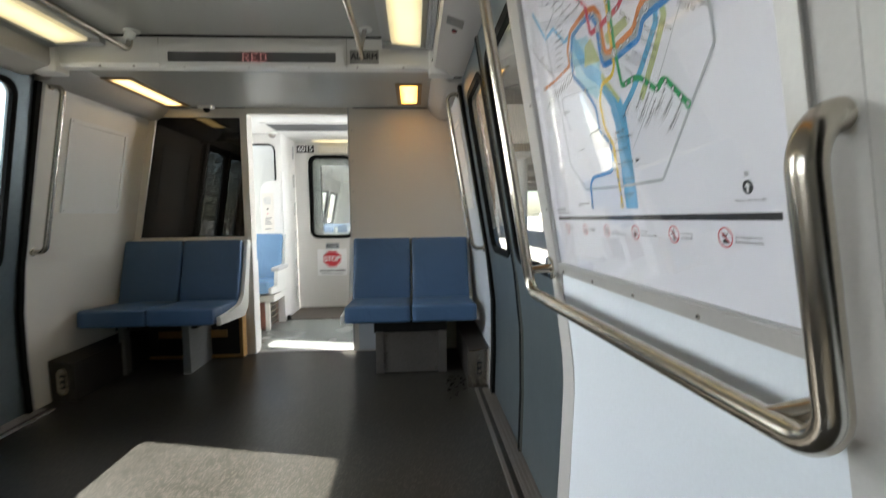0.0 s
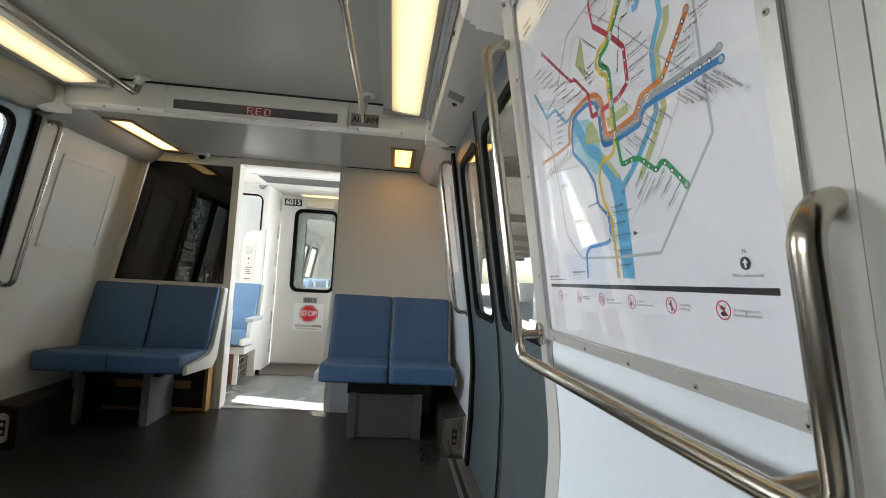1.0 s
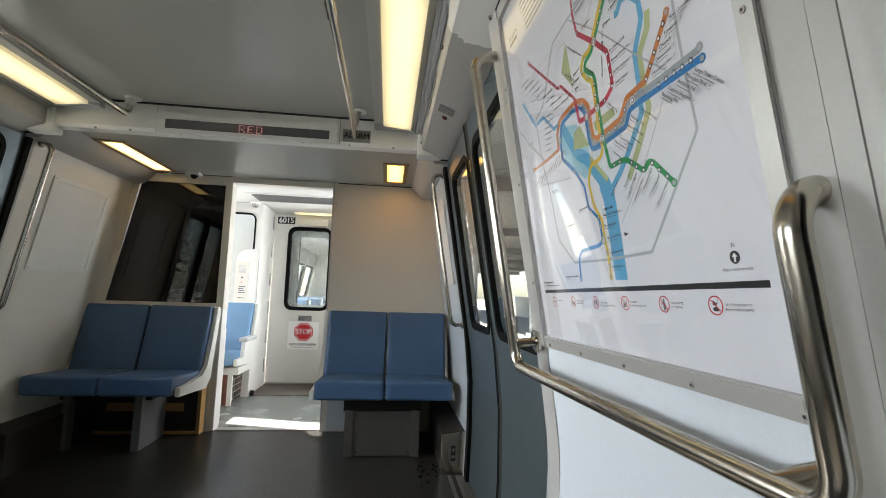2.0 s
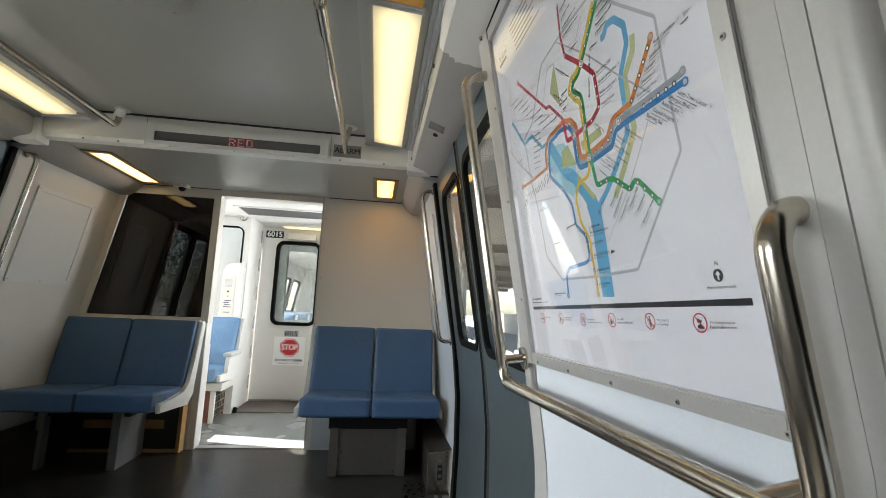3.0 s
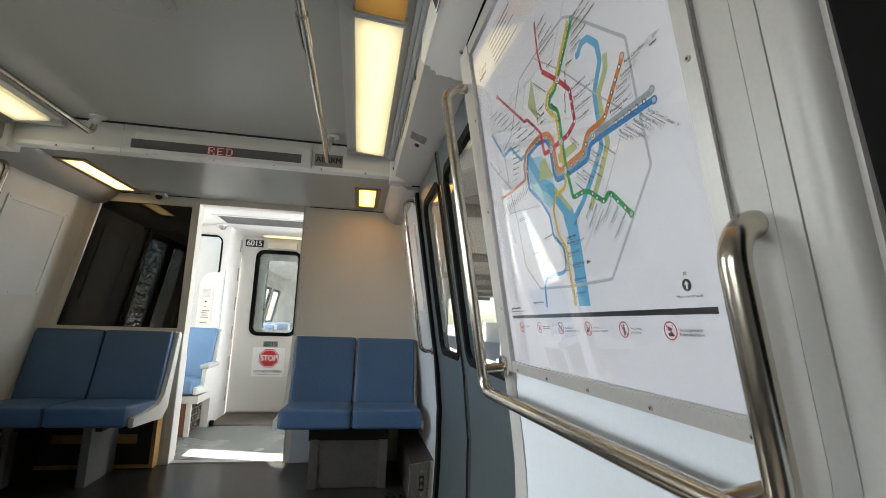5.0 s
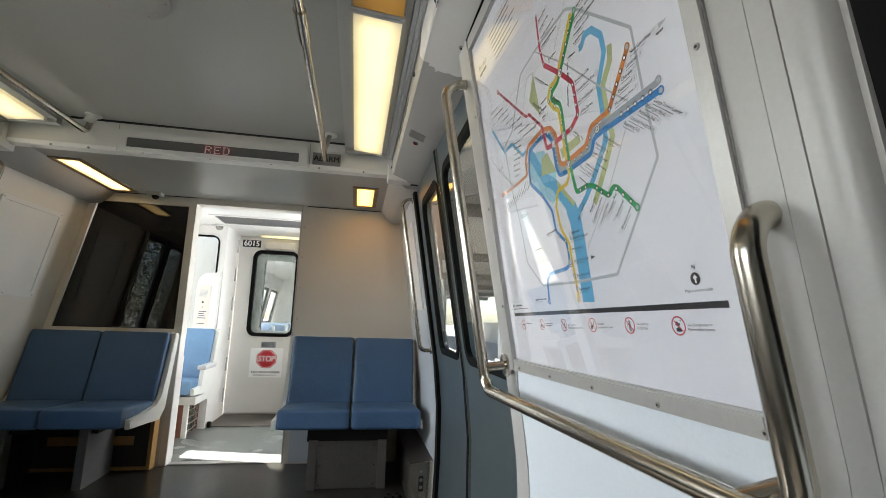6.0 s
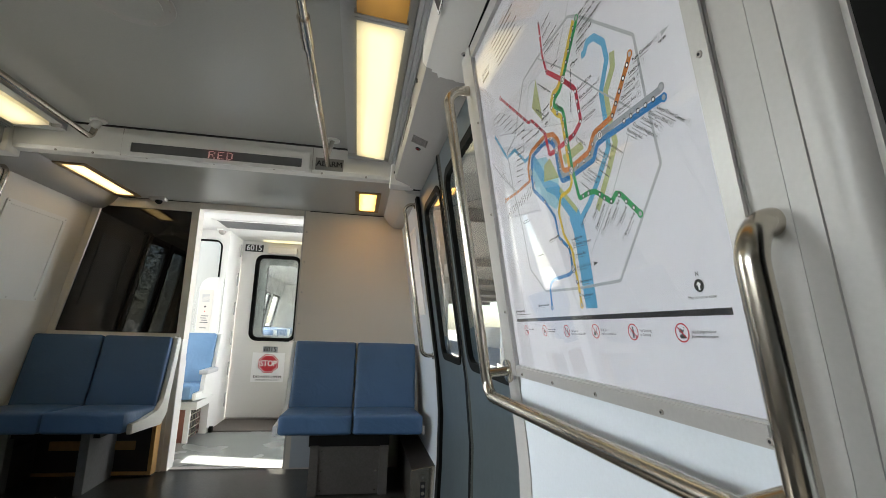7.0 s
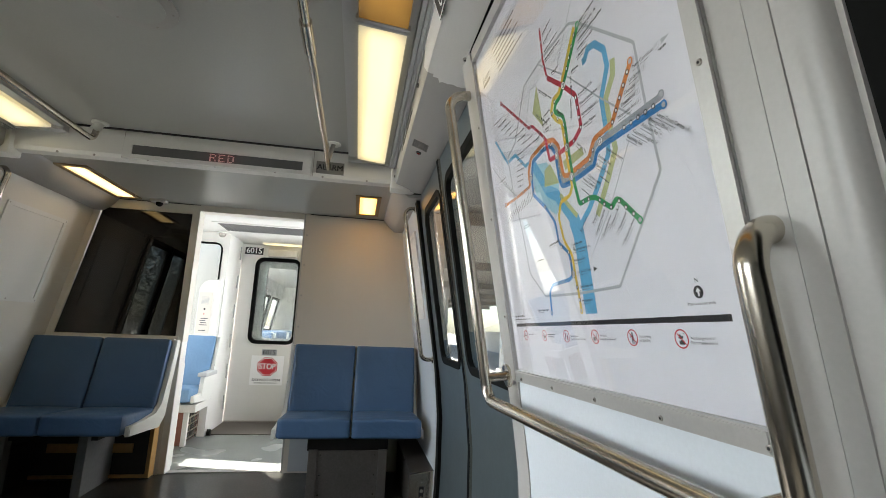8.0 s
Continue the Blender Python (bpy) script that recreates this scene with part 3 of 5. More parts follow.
ring(bm, round_rect(-1.15, -0.595, 0.945, 1.945, 0.08), round_rect(-1.131, -0.611, 0.962, 1.928, 0.062), -0.008, 0.02, flat_y(Y_SET))
part("window_frame", bm, RUBBER, end_window, smooth=True)
pane = part("pane", sheet(mesh(), round_rect(-1.138, -0.606, 0.957, 1.933, 0.06), 0.03, 0.036, flat_y(Y_SET)), GLASS, end_window)
pane.visible_shadow = False

intercom = thing("intercom_panel", (-0.66, Y_SET, 0.95), "white intercom panel with a small speaker and two buttons", "intercom")
bm = mesh()
plate = [(-0.765, 0.93), (-0.545, 0.93), (-0.545, 1.56), (-0.60, 1.545)] + [(-0.66 - 0.105 * math.sin(radians(a)), 1.42 + 0.12 * math.cos(radians(a))) for a in range(0, 91, 15)]
sheet(bm, plate, -0.03, -0.012, flat_y(Y_SET))
part("backing", bm, WHITE, intercom)
bm = mesh()
sheet(bm, round_rect(-0.755, -0.625, 0.99, 1.41, 0.012), -0.036, -0.03, flat_y(Y_SET))
part("plate", bm, CREAM, intercom)
bm = mesh()
for k in range(7):
    box(bm, -0.73, -0.655, Y_SET - 0.039, Y_SET - 0.0355, 1.285 + 0.012 * k, 1.291 + 0.012 * k)
part("speaker_grille", bm, TRIM, intercom)
for z, m, wide in ((1.235, INK, 0.0095), (1.185, SIGNRED, 0.006)):
    part("button", disc(mesh(), (-0.69, Y_SET - 0.038, z), (0, -1, 0), wide, 0.008, 16), m, intercom)
for k in range(5):
    z = 1.014 if k == 4 else 1.07 + 0.022 * k
    part("small_print", box(mesh(), -0.725 + 0.008 * (k % 2), -0.65 - 0.01 * (k % 3), Y_SET - 0.0375, Y_SET - 0.0355, z, z + 0.008), DARKGREY, intercom)

# hinged end door with a window
end_door = thing("door_end", (-0.1, Y_END, 0.0), "white end door with a round-cornered window and a stop sign", "door", kind="structure")
bm = mesh()
WIN = (-0.345, 0.132, 0.905, 1.865)
ring(bm, round_rect(-0.53, 0.325, -0.02, 2.04, 0.001), round_rect(*WIN, 0.07), 0.0, 0.04, flat_y(Y_END))
part("leaf", bm, WHITE, end_door)
bm = mesh()
ring(bm, round_rect(WIN[0] - 0.026, WIN[1] + 0.026, WIN[2] - 0.028, WIN[3] + 0.028, 0.095), round_rect(WIN[0] + 0.012, WIN[1] - 0.012, WIN[2] + 0.012, WIN[3] - 0.012, 0.06), -0.012, 0.045, flat_y(Y_END))
part("gasket", bm, RUBBER, end_door, smooth=True)
bm = mesh()
ring(bm, round_rect(WIN[0] + 0.005, WIN[1] - 0.005, WIN[2] + 0.005, WIN[3] - 0.005, 0.07), round_rect(WIN[0] + 0.10, WIN[1] - 0.025, WIN[2] + 0.04, WIN[3] - 0.09, 0.05), 0.05, 0.06, flat_y(Y_END))
part("inner_frame", bm, TRIM, end_door, smooth=True)
pane = part("pane", sheet(mesh(), round_rect(*WIN, 0.07), 0.022, 0.028, flat_y(Y_END)), HAZY, end_door)
pane.visible_shadow = False
part("door_closer", box(mesh(), -0.235, 0.10, Y_END - 0.075, Y_END - 0.002, 1.905, 1.985, 0.008), CREAM, end_door)
for k in range(6):
    z = 0.16 + 0.335 * k
    part("hinge", box(mesh(), -0.536, -0.522, Y_END - 0.10, Y_END - 0.075, z, z + 0.15, 0.003), TRIM, end_door)
part("kick_strip", box(mesh(), -0.53, 0.325, Y_END - 0.006, Y_END + 0.004, 0.002, 0.026), DULL, end_door)
# unseen strips added behind the leaf to keep light from leaking past it
for x0, x1 in ((-0.60, -0.515), (0.31, 0.40)):
    part("door_stop", box(mesh(), x0, x1, Y_END + 0.041, Y_END + 0.07, -0.02, 2.06), TRIM, end_door)


def facing(x, y, z):
    """Where writing stands that is read from the middle of the car."""
    return Matrix.Translation((x, y, z)) @ pose(0, 0, 0, 90, 0, 0)


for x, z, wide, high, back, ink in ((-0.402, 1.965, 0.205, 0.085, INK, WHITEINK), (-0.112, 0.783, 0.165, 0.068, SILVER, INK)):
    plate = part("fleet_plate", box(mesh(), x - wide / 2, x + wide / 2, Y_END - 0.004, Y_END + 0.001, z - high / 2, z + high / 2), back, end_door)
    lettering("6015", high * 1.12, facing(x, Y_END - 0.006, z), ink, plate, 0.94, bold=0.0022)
notice = part("notice", box(mesh(), -0.30, 0.06, Y_END - 0.003, Y_END + 0.001, 0.415, 0.745), WHITEINK, end_door, "white notice with a red octagon")
octagon = [(-0.118 + 0.118 * math.cos(radians(22.5 + 45 * k)), 0.622 + 0.112 * math.sin(radians(22.5 + 45 * k))) for k in range(8)]
part("octagon", sheet(mesh(), octagon, -0.0055, -0.0035, flat_y(Y_END)), SIGNRED, notice)
inner = [(-0.118 + 0.92 * (x + 0.118), 0.622 + 0.92 * (z - 0.622)) for x, z in octagon]
part("octagon_line", ring(mesh(), inner, [(-0.118 + 0.94 * (x + 0.118), 0.622 + 0.94 * (z - 0.622)) for x, z in inner], -0.0065, -0.005, flat_y(Y_END)), WHITEINK, notice)
lettering("STOP", 0.094, facing(-0.118, Y_END - 0.007, 0.622), WHITEINK, notice, 0.80, bold=0.0034)
lettering("DO NOT OPEN", 0.040, facing(-0.118, Y_END - 0.0045, 0.472), INK, notice, 1.12, bold=0.0014)
lettering("EMERGENCY USE ONLY", 0.022, facing(-0.118, Y_END - 0.0045, 0.438), INK, notice, 1.12)
setting("trim_mat", box(mesh(), -0.53, 0.33, Y_SET - 0.02, Y_END - 0.01, 0.001, 0.009), MAT, "brown entrance mat in front of the end door")

vent = thing("ceiling_vent", (-0.12, 4.77, 2.05), "grey ceiling grille with fine slats in the vestibule", "vent")
bm = mesh()
ring(bm, round_rect(-0.56, 0.33, 4.55, 5.0, 0.005), round_rect(-0.52, 0.29, 4.59, 4.96, 0.004), 2.044, 2.053, along_z)
part("vent_frame", bm, WHITE, vent)
part("backing", box(mesh(), -0.53, 0.30, 4.58, 4.97, 2.0505, 2.0515), DARKGREY, vent)
for k in range(22):
    part("slat", box(mesh(), -0.52 + 0.037 * k, -0.496 + 0.037 * k, 4.59, 4.96, 2.0455, 2.0495), DARKGREY, vent)

# ---- lamps ----
def strip_lamp(y0, y1, side, lens, label):
    """A ceiling lamp panel that tips slightly outward."""
    a = thing("ceiling_lamp", (side * 0.88, (y0 + y1) / 2, 2.07), label, "ceiling lamp", "ceiling lamps along the car")
    bm = mesh()
    sheet(bm, [(side * 0.798, 2.090), (side * 0.958, 2.075), (side * 0.958, 2.10), (side * 0.798, 2.115)], y0 + 0.012, y1 - 0.012, along_y)
    part("diffuser", bm, lens, a)
    for y in (y0, y1 - 0.014):
        part("end_frame", sheet(mesh(), [(side * 0.790, 2.086), (side * 0.966, 2.070), (side * 0.966, 2.12), (side * 0.790, 2.12)], y, y + 0.014, along_y), TRIM, a)
    return a


for s in (1, -1):
    strip_lamp(1.352, 2.618, s, LENS, "lit warm white ceiling lamp panel in a grey frame")
    strip_lamp(0.02, 1.350, s, LENS_AMBER if s > 0 else LENS, "dim amber ceiling lamp panel with one tube out" if s > 0 else "lit warm white ceiling lamp panel in a grey frame")
    for y in (-1.30, -2.62):
        strip_lamp(y, y + 1.30, s, LENS_OFF, "unlit ceiling lamp panel in a grey frame")


def small_lamp(x0, x1, y0, y1, label, lens):
    a = thing("downlight", ((x0 + x1) / 2, (y0 + y1) / 2, 2.03), label, "ceiling lamp")
    bm = mesh()
    ring(bm, round_rect(x0 - 0.03, x1 + 0.03, y0 - 0.03, y1 + 0.03, 0.008), round_rect(x0, x1, y0, y1, 0.006), 2.024, 2.036, along_z)
    part("frame_rim", bm, BRONZE, a)
    part("diffuser", box(mesh(), x0, x1, y0, y1, 2.028, 2.034), lens, a)


small_lamp(0.822, 0.944, 3.19, 3.69, "small square yellow downlight in a bronze rim", LENS_SMALL)
small_lamp(-1.005, -0.875, 3.08, 3.77, "long narrow yellow downlight in a bronze rim", LENS_LONG)
lamp = thing("vestibule_lamp", (-0.05, 5.6, 2.05), "thin cream lamp strip above the end door", "ceiling lamp")
part("diffuser", box(mesh(), -0.29, 0.25, 5.57, 5.66, 2.036, 2.0515, 0.004), LENS, lamp)

# ---- sliding side doors ----
def door_leaf(side, y0, y1, w0, w1, tag, lift=0.0):
    """A curved door leaf with a window between w0 and w1 along the car."""
    a = thing("sliding_door", (side * 1.39, (y0 + y1) / 2, 0.0), tag, "door", "sliding doors")
    place = on_wall(side, door_x, 0.012)
    bm = mesh()
    curved(bm, side, y0, y1, 0.015, 0.80, 0.0, 0.045, door_x, 0.012)
    part("lower_skin", bm, DOORM, a, smooth=True)
    bm = mesh()
    hole = round_rect(w0 + 0.015, w1 - 0.015, 0.945 - lift, 1.815 + lift, 0.075)
    ring(bm, round_rect(y0, y1, 0.80, 1.955, 0.001), hole, 0.0, 0.045, place)
    part("upper_skin", bm, DOORM, a, smooth=True)
    bm = mesh()
    ring(bm, round_rect(w0, w1, 0.93 - lift, 1.83 + lift, 0.085), round_rect(w0 + 0.032, w1 - 0.032, 0.964 - lift, 1.798 + lift, 0.055), -0.006, 0.016, place)
    seal = part("gasket", bm, RUBBER, a, smooth=True)
    glass = part("pane", sheet(mesh(), round_rect(w0 + 0.026, w1 - 0.026, 0.958 - lift, 1.804 + lift, 0.06), 0.006, 0.011, place), GLASS, seal)
    glass.visible_shadow = False
    return a


for s, far, near in ((1, (2.16, 2.68), (1.40, 2.035)), (-1, (2.10, 2.665), (1.48, 1.99))):
    door_leaf(s, DOOR_MID[s] + 0.016, DOOR_FAR[s] - (0.075 if s > 0 else 0.036), *far, "blue-grey metal sliding door leaf, closed, with black-edged window", 0.0 if s > 0 else 0.07)
    door_leaf(s, DOOR_NEAR - 0.02, DOOR_MID[s] - 0.016, *near, "blue-grey metal sliding door leaf, closed, with black-edged window", 0.0 if s > 0 else 0.07)
    bm = mesh()
    curved(bm, s, DOOR_MID[s] - 0.016, DOOR_MID[s] + 0.016, 0.015, 1.955, -0.008, 0.05, door_x, 0.008)
    curved(bm, s, DOOR_FAR[s] - (0.078 if s > 0 else 0.038), DOOR_FAR[s] - 0.004, 0.01, 1.955, -0.014, 0.06, door_x, 0.006)
    box(bm, s * 1.155, s * 1.26, DOOR_NEAR, DOOR_FAR[s], 1.952, 1.962)
    # steel strip added in place of the glint that runs along the seal
    strip = mesh()
    curved(strip, s, DOOR_MID[s] - 0.024, DOOR_MID[s] - 0.0165, 0.02, 1.95, -0.007, 0.02, door_x, 0.008)
    setting("trim_edge_" + ("right" if s > 0 else "left"), strip, STEEL, "thin bright metal strip standing in for the glint along the door seal", True)
    setting("trim_seal_" + ("right" if s > 0 else "left"), bm, RUBBER, "black rubber seals between and round the door leaves", True)


# ---- rails ----
def flange(bm, centre, axis, r=0.032):
    return disc(bm, centre, axis, r, 0.008, 24, 0.002)


def wall_handle(side, y, z0, z1, profile, thick):
    """An upright handle whose two bent ends meet the wall."""
    a = thing("handrail", (side * profile(1.45), y, z0), "upright stainless grab rail on the wall beside the door", "handrail", "door grab rails")
    pts = [(side * (profile(z1) + 0.01), y, z1), (side * (profile(z1) - 0.075), y, z1), (side * (profile(z0) - 0.075), y, z0), (side * (profile(z0) + 0.01), y, z0)]
    part("bar", tube(mesh(), rounded_path(pts, 0.045), thick), STEEL, a, smooth=True)
    for z in (z1, z0):
        part("flange", flange(mesh(), (side * (profile(z) - 0.004), y, z), (side, 0, 0), 0.024), STEEL, a, smooth=True)


wall_handle(1, 2.935, 0.93, 1.905, door_x, 0.0135)
wall_handle(-1, 2.868, 0.957, 1.925, far_x, 0.0165)

for s in (1, -1):
    a = thing("ceiling_rail", (s * 0.612, 0.3, 2.15), "long stainless hand rail hung below the ceiling", "handrail", "ceiling hand rails")
    x = 0.637 if s > 0 else -0.602
    if s > 0:  # this one runs on past its last holder, a hand's width from the beam
        pts = [(x, Y_REAR + 0.2, 2.05), (x, 2.35, 2.05), (0.631, 2.655, 2.032)]
        foot = Vector((0.634, 2.56, 2.04))
    else:
        pts = [(x, Y_REAR + 0.2, 2.05), (x, 2.62, 2.05), (x + 0.02, 2.62, 2.16)]
        foot = Vector((x, 2.62, 2.105))
    part("bar", tube(mesh(), rounded_path(pts, 0.035), 0.0155), STEEL, a, smooth=True)
    part("socket", tube(mesh(), [foot, Vector((x + 0.022, foot.y, 2.148))], 0.024 if s < 0 else 0.013), SHELL if s < 0 else DULL, a, smooth=True)
    part("flange", disc(mesh(), (x + 0.022, foot.y, 2.147), (0, 0, 1), 0.04, 0.008), SHELL, a, smooth=True)
    for y in (1.30, -0.6):
        part("sleeve", tube(mesh(), [(x, y + 0.04, 2.05), (x, y + 0.20, 2.05)], 0.021), STEEL, a, smooth=True)
        part("hanger", tube(mesh(), [(x, y - 0.03, 2.05), (x + 0.02, y - 0.03, 2.15)], 0.014), DULL, a, smooth=True)
        part("flange", disc(mesh(), (x + 0.02, y - 0.03, 2.146), (0, 0, 1), 0.036, 0.008), SHELL, a, smooth=True)

# ---- wall panel with the transit map ----
PANEL = Matrix(((0.02275, -0.15959, -0.98692, 1.262), (-0.99971, 0.00375, -0.02365, 0.704), (0.00747, 0.98718, -0.15946, 1.248), (0, 0, 0, 1)))


def on_panel(u, v, d):
    return PANEL @ Vector((u, v, d))


U0, U1, V0, V1 = -0.470, 0.2720, -0.235, 0.66
board = thing("transit_map", PANEL @ Vector((-0.1, V0, 0)), "large white transit map under a clear cover in an aluminium frame", "map")
part("backing", sheet(mesh(), [(U0 - 0.029, V0 - 0.016), (U1 + 0.030, V0 - 0.016), (U1 + 0.030, V1 + 0.03), (U0 - 0.029, V1 + 0.03)], -0.02, -0.004, on_panel), ALU, board)
part("paper", sheet(mesh(), [(U0, V0), (U1, V0), (U1, V1), (U0, V1)], -0.003, 0.0, on_panel), PAPER, board)
for u0, u1, v0, v1 in ((U0 - 0.03, U0 + 0.003, -0.2535, V1), (0.273, 0.3035, -0.2535, V1), (U0 + 0.003, 0.273, -0.2535, -0.2255)):
    bm = mesh()
    sheet(bm, [(u0, v0), (u1, v0), (u1, v1), (u0, v1)], -0.006, 0.0115, on_panel)
    bmesh.ops.bevel(bm, geom=bm.edges[:], offset=0.0025, segments=2, affect="EDGES")
    if u0 == 0.273:  # a raised lip along the outer edge
        sheet(bm, [(u1 - 0.0065, v0), (u1, v0), (u1, v1), (u1 - 0.0065, v1)], 0.0112, 0.0150, on_panel)
    rim = part("frame_bar", bm, ALU, board)
    if v1 == V1:
        spots = [((u0 + u1) / 2, v) for v in (-0.085, 0.185, 0.455)]
    else:
        spots = [(u, -0.2440) for u in (-0.426, -0.250, -0.076, 0.1007, 0.2715)]
    for u, v in spots:
        part("screw", disc(mesh(), on_panel(u, v, 0.0120), PANEL.to_3x3() @ Vector((0, 0, 1)), 0.0042, 0.003, 12, 0.001), DULL, rim)
        part("screw_socket", disc(mesh(), on_panel(u, v, 0.0135), PANEL.to_3x3() @ Vector((0, 0, 1)), 0.002, 0.0008, 6), INK, rim)
bm = mesh()
sheet(bm, [(U0 + 0.004, 0.650), (0.272, 0.650), (0.272, 0.682), (U0 + 0.004, 0.682)], -0.006, 0.011, on_panel)
part("frame_bar", bm, ALU, board)
for u0, u1, v0, v1 in ((U0 + 0.003, 0.273, -0.2255, -0.2243), (U0 + 0.003, U0 + 0.0042, -0.2243, V1)):
    part("cover_seal", sheet(mesh(), [(u0, v0), (u1, v0), (u1, v1), (u0, v1)], 0.0068, 0.0090, on_panel), TRIM, board)
pane = part("cover", sheet(mesh(), [(U0 - 0.004, V0 - 0.004), (U1 + 0.004, V0 - 0.004), (U1 + 0.004, V1), (U0 - 0.004, V1)], 0.005, 0.007, on_panel), COVER, board)
pane.visible_shadow = False


def ribbon(name, pts, wide, material, layer, bend=0.007):
    """A printed line of even width on the map."""
    pts = [Vector(p) for p in pts]
    soft = [pts[0]]
    for a, b, c in zip(pts, pts[1:], pts[2:]):
        r = min(bend, (b - a).length * 0.45, (c - b).length * 0.45)
        p, q = b + (a - b).normalized() * r, b + (c - b).normalized() * r
        soft += [(p * (1 - t) ** 2 + b * 2 * t * (1 - t) + q * t * t) for t in (0, 0.25, 0.5, 0.75, 1)]
    soft.append(pts[-1])
    bm = mesh()
    rows = []
    for i, p in enumerate(soft):
        d = (soft[min(i + 1, len(soft) - 1)] - soft[max(i - 1, 0)]).normalized()
        side = Vector((-d.y, d.x)) * wide / 2
        rows.append([bm.verts.new(on_panel(*(p + k * side), 0.0003 + 0.00006 * layer)) for k in (1, -1)])
    for a, b in zip(rows, rows[1:]):
        bm.faces.new((a[0], a[1], b[1], b[0]))
    return part(name, bm, material, board)


def patch(name, outline, material, layer):
    bm = mesh()
    bm.faces.new([bm.verts.new(on_panel(u, v, 0.0003 + 0.00006 * layer)) for u, v in outline])
    return part(name, bm, material, board)


# land and water
patch("park", [(-0.128, 0.389), (-0.125, 0.294), (-0.165, 0.343)], PARK, 0)
patch("park", [(-0.070, 0.199), (0.001, 0.199), (0.005, 0.184), (-0.066, 0.180)], PARK, 4)
patch("park", [(-0.150, 0.209), (-0.122, 0.213), (-0.097, 0.165), (-0.162, 0.176)], PARK, 4)
ribbon("park", [(0.125, 0.292), (0.120, 0.269), (0.092, 0.243), (0.091, 0.185), (0.094, 0.159), (0.063, 0.122), (0.014, 0.071)], 0.013, PARK, 1, 0.002)
ribbon("park", [(-0.102, 0.142), (-0.051, 0.086)], 0.010, PARK, 3)
ribbon("river", [(-0.066, 0.085), (-0.057, 0.058), (-0.056, 0.030), (-0.058, -0.093)], 0.040, WATER, 2, 0.01)
ribbon("river", [(-0.200, 0.240), (-0.150, 0.165), (-0.116, 0.145), (-0.054, 0.068)], 0.026, WATER, 1, 0.004)
ribbon("river", [(0.046, 0.334), (0.055, 0.333), (0.068, 0.345), (0.088, 0.341), (0.109, 0.318), (0.110, 0.289), (0.081, 0.249), (0.079, 0.199), (0.075, 0.159), (0.027, 0.115), (-0.008, 0.088), (-0.054, 0.062)], 0.0120, WATER, 2, 0.002)
patch("inlet", [(-0.200, 0.238), (-0.136, 0.222), (-0.100, 0.168), (-0.112, 0.118), (-0.130, 0.108), (-0.166, 0.132), (-0.206, 0.171), (-0.214, 0.210)], PALEWATER, 0)
ribbon("river", [(-0.401, 0.378), (-0.339, 0.295), (-0.287, 0.296), (-0.239, 0.250), (-0.206, 0.252)], 0.0085, WATER, 1, 0.002)
# ring road and borders
ribbon("ring_road", [(-0.334, 0.307), (-0.277, 0.322), (-0.185, 0.418), (-0.103, 0.424), (0.026, 0.422), (0.052, 0.405), (0.177, 0.285), (0.177, 0.191), (0.181, 0.093), (0.043, -0.053), (-0.094, -0.054), (-0.236, -0.049), (-0.301, 0.008), (-0.311, 0.119), (-0.330, 0.200), (-0.334, 0.307)], 0.0052, GREY, 3, 0.004)
ribbon("border_line", [(-0.104, 0.421), (-0.007, 0.339), (0.081, 0.249), (0.143, 0.191)], 0.0032, GREY, 3)
ribbon("border_line", [(0.131, 0.160), (0.057, 0.078), (-0.031, 0.001)], 0.0017, GREY, 3)
ribbon("border_line", [(0.046, 0.453), (0.003, 0.411), (-0.033, 0.379)], 0.0017, GREY, 3)
ribbon("border_line", [(-0.128, 0.389), (-0.160, 0.395), (-0.230, 0.300), (-0.245, 0.255)], 0.0017, GREY, 3)
# the coloured lines
LINE = 0.0098
RED_WAY = [(-0.323, 0.446), (-0.190, 0.320), (-0.176, 0.320), (-0.125, 0.269), (-0.120, 0.220), (-0.089, 0.218), (-0.019, 0.219), (0.011, 0.232), (0.011, 0.292), (-0.023, 0.328), (-0.078, 0.377), (-0.084, 0.418), (-0.077, 0.484)]
GREEN_WAY = [(0.050, 0.397), (-0.020, 0.334), (-0.040, 0.317), (-0.061, 0.314), (-0.072, 0.302), (-0.055, 0.288), (-0.043, 0.280), (-0.040, 0.264), (-0.043, 0.216), (-0.043, 0.160), (-0.036, 0.105), (0.001, 0.106), (0.018, 0.102), (0.059, 0.072), (0.072, 0.083), (0.083, 0.079), (0.120, 0.039)]
YELLOW_NORTH = [(0.041, 0.404), (-0.028, 0.339), (-0.045, 0.325), (-0.069, 0.325), (-0.085, 0.305), (-0.066, 0.280), (-0.051, 0.271), (-0.051, 0.220), (-0.053, 0.160)]
YELLOW_WAY = [(-0.053, 0.163), (-0.051, 0.143), (-0.064, 0.130), (-0.104, 0.127), (-0.121, 0.100), (-0.115, 0.053), (-0.092, 0.019), (-0.093, -0.016), (-0.091, -0.044), (-0.091, -0.083)]
ORANGE_WAY = [(0.162, 0.262), (0.097, 0.199), (0.042, 0.196), (0.018, 0.172), (-0.060, 0.167), (-0.076, 0.172), (-0.078, 0.204), (-0.076, 0.232), (-0.093, 0.253), (-0.130, 0.263), (-0.204, 0.257), (-0.228, 0.231), (-0.230, 0.200), (-0.310, 0.197), (-0.388, 0.199)]
SILVER_WAY = [(0.208, 0.186), (0.061, 0.186), (0.042, 0.186), (0.023, 0.163), (-0.054, 0.159), (-0.083, 0.163), (-0.086, 0.205), (-0.086, 0.233), (-0.100, 0.246)]
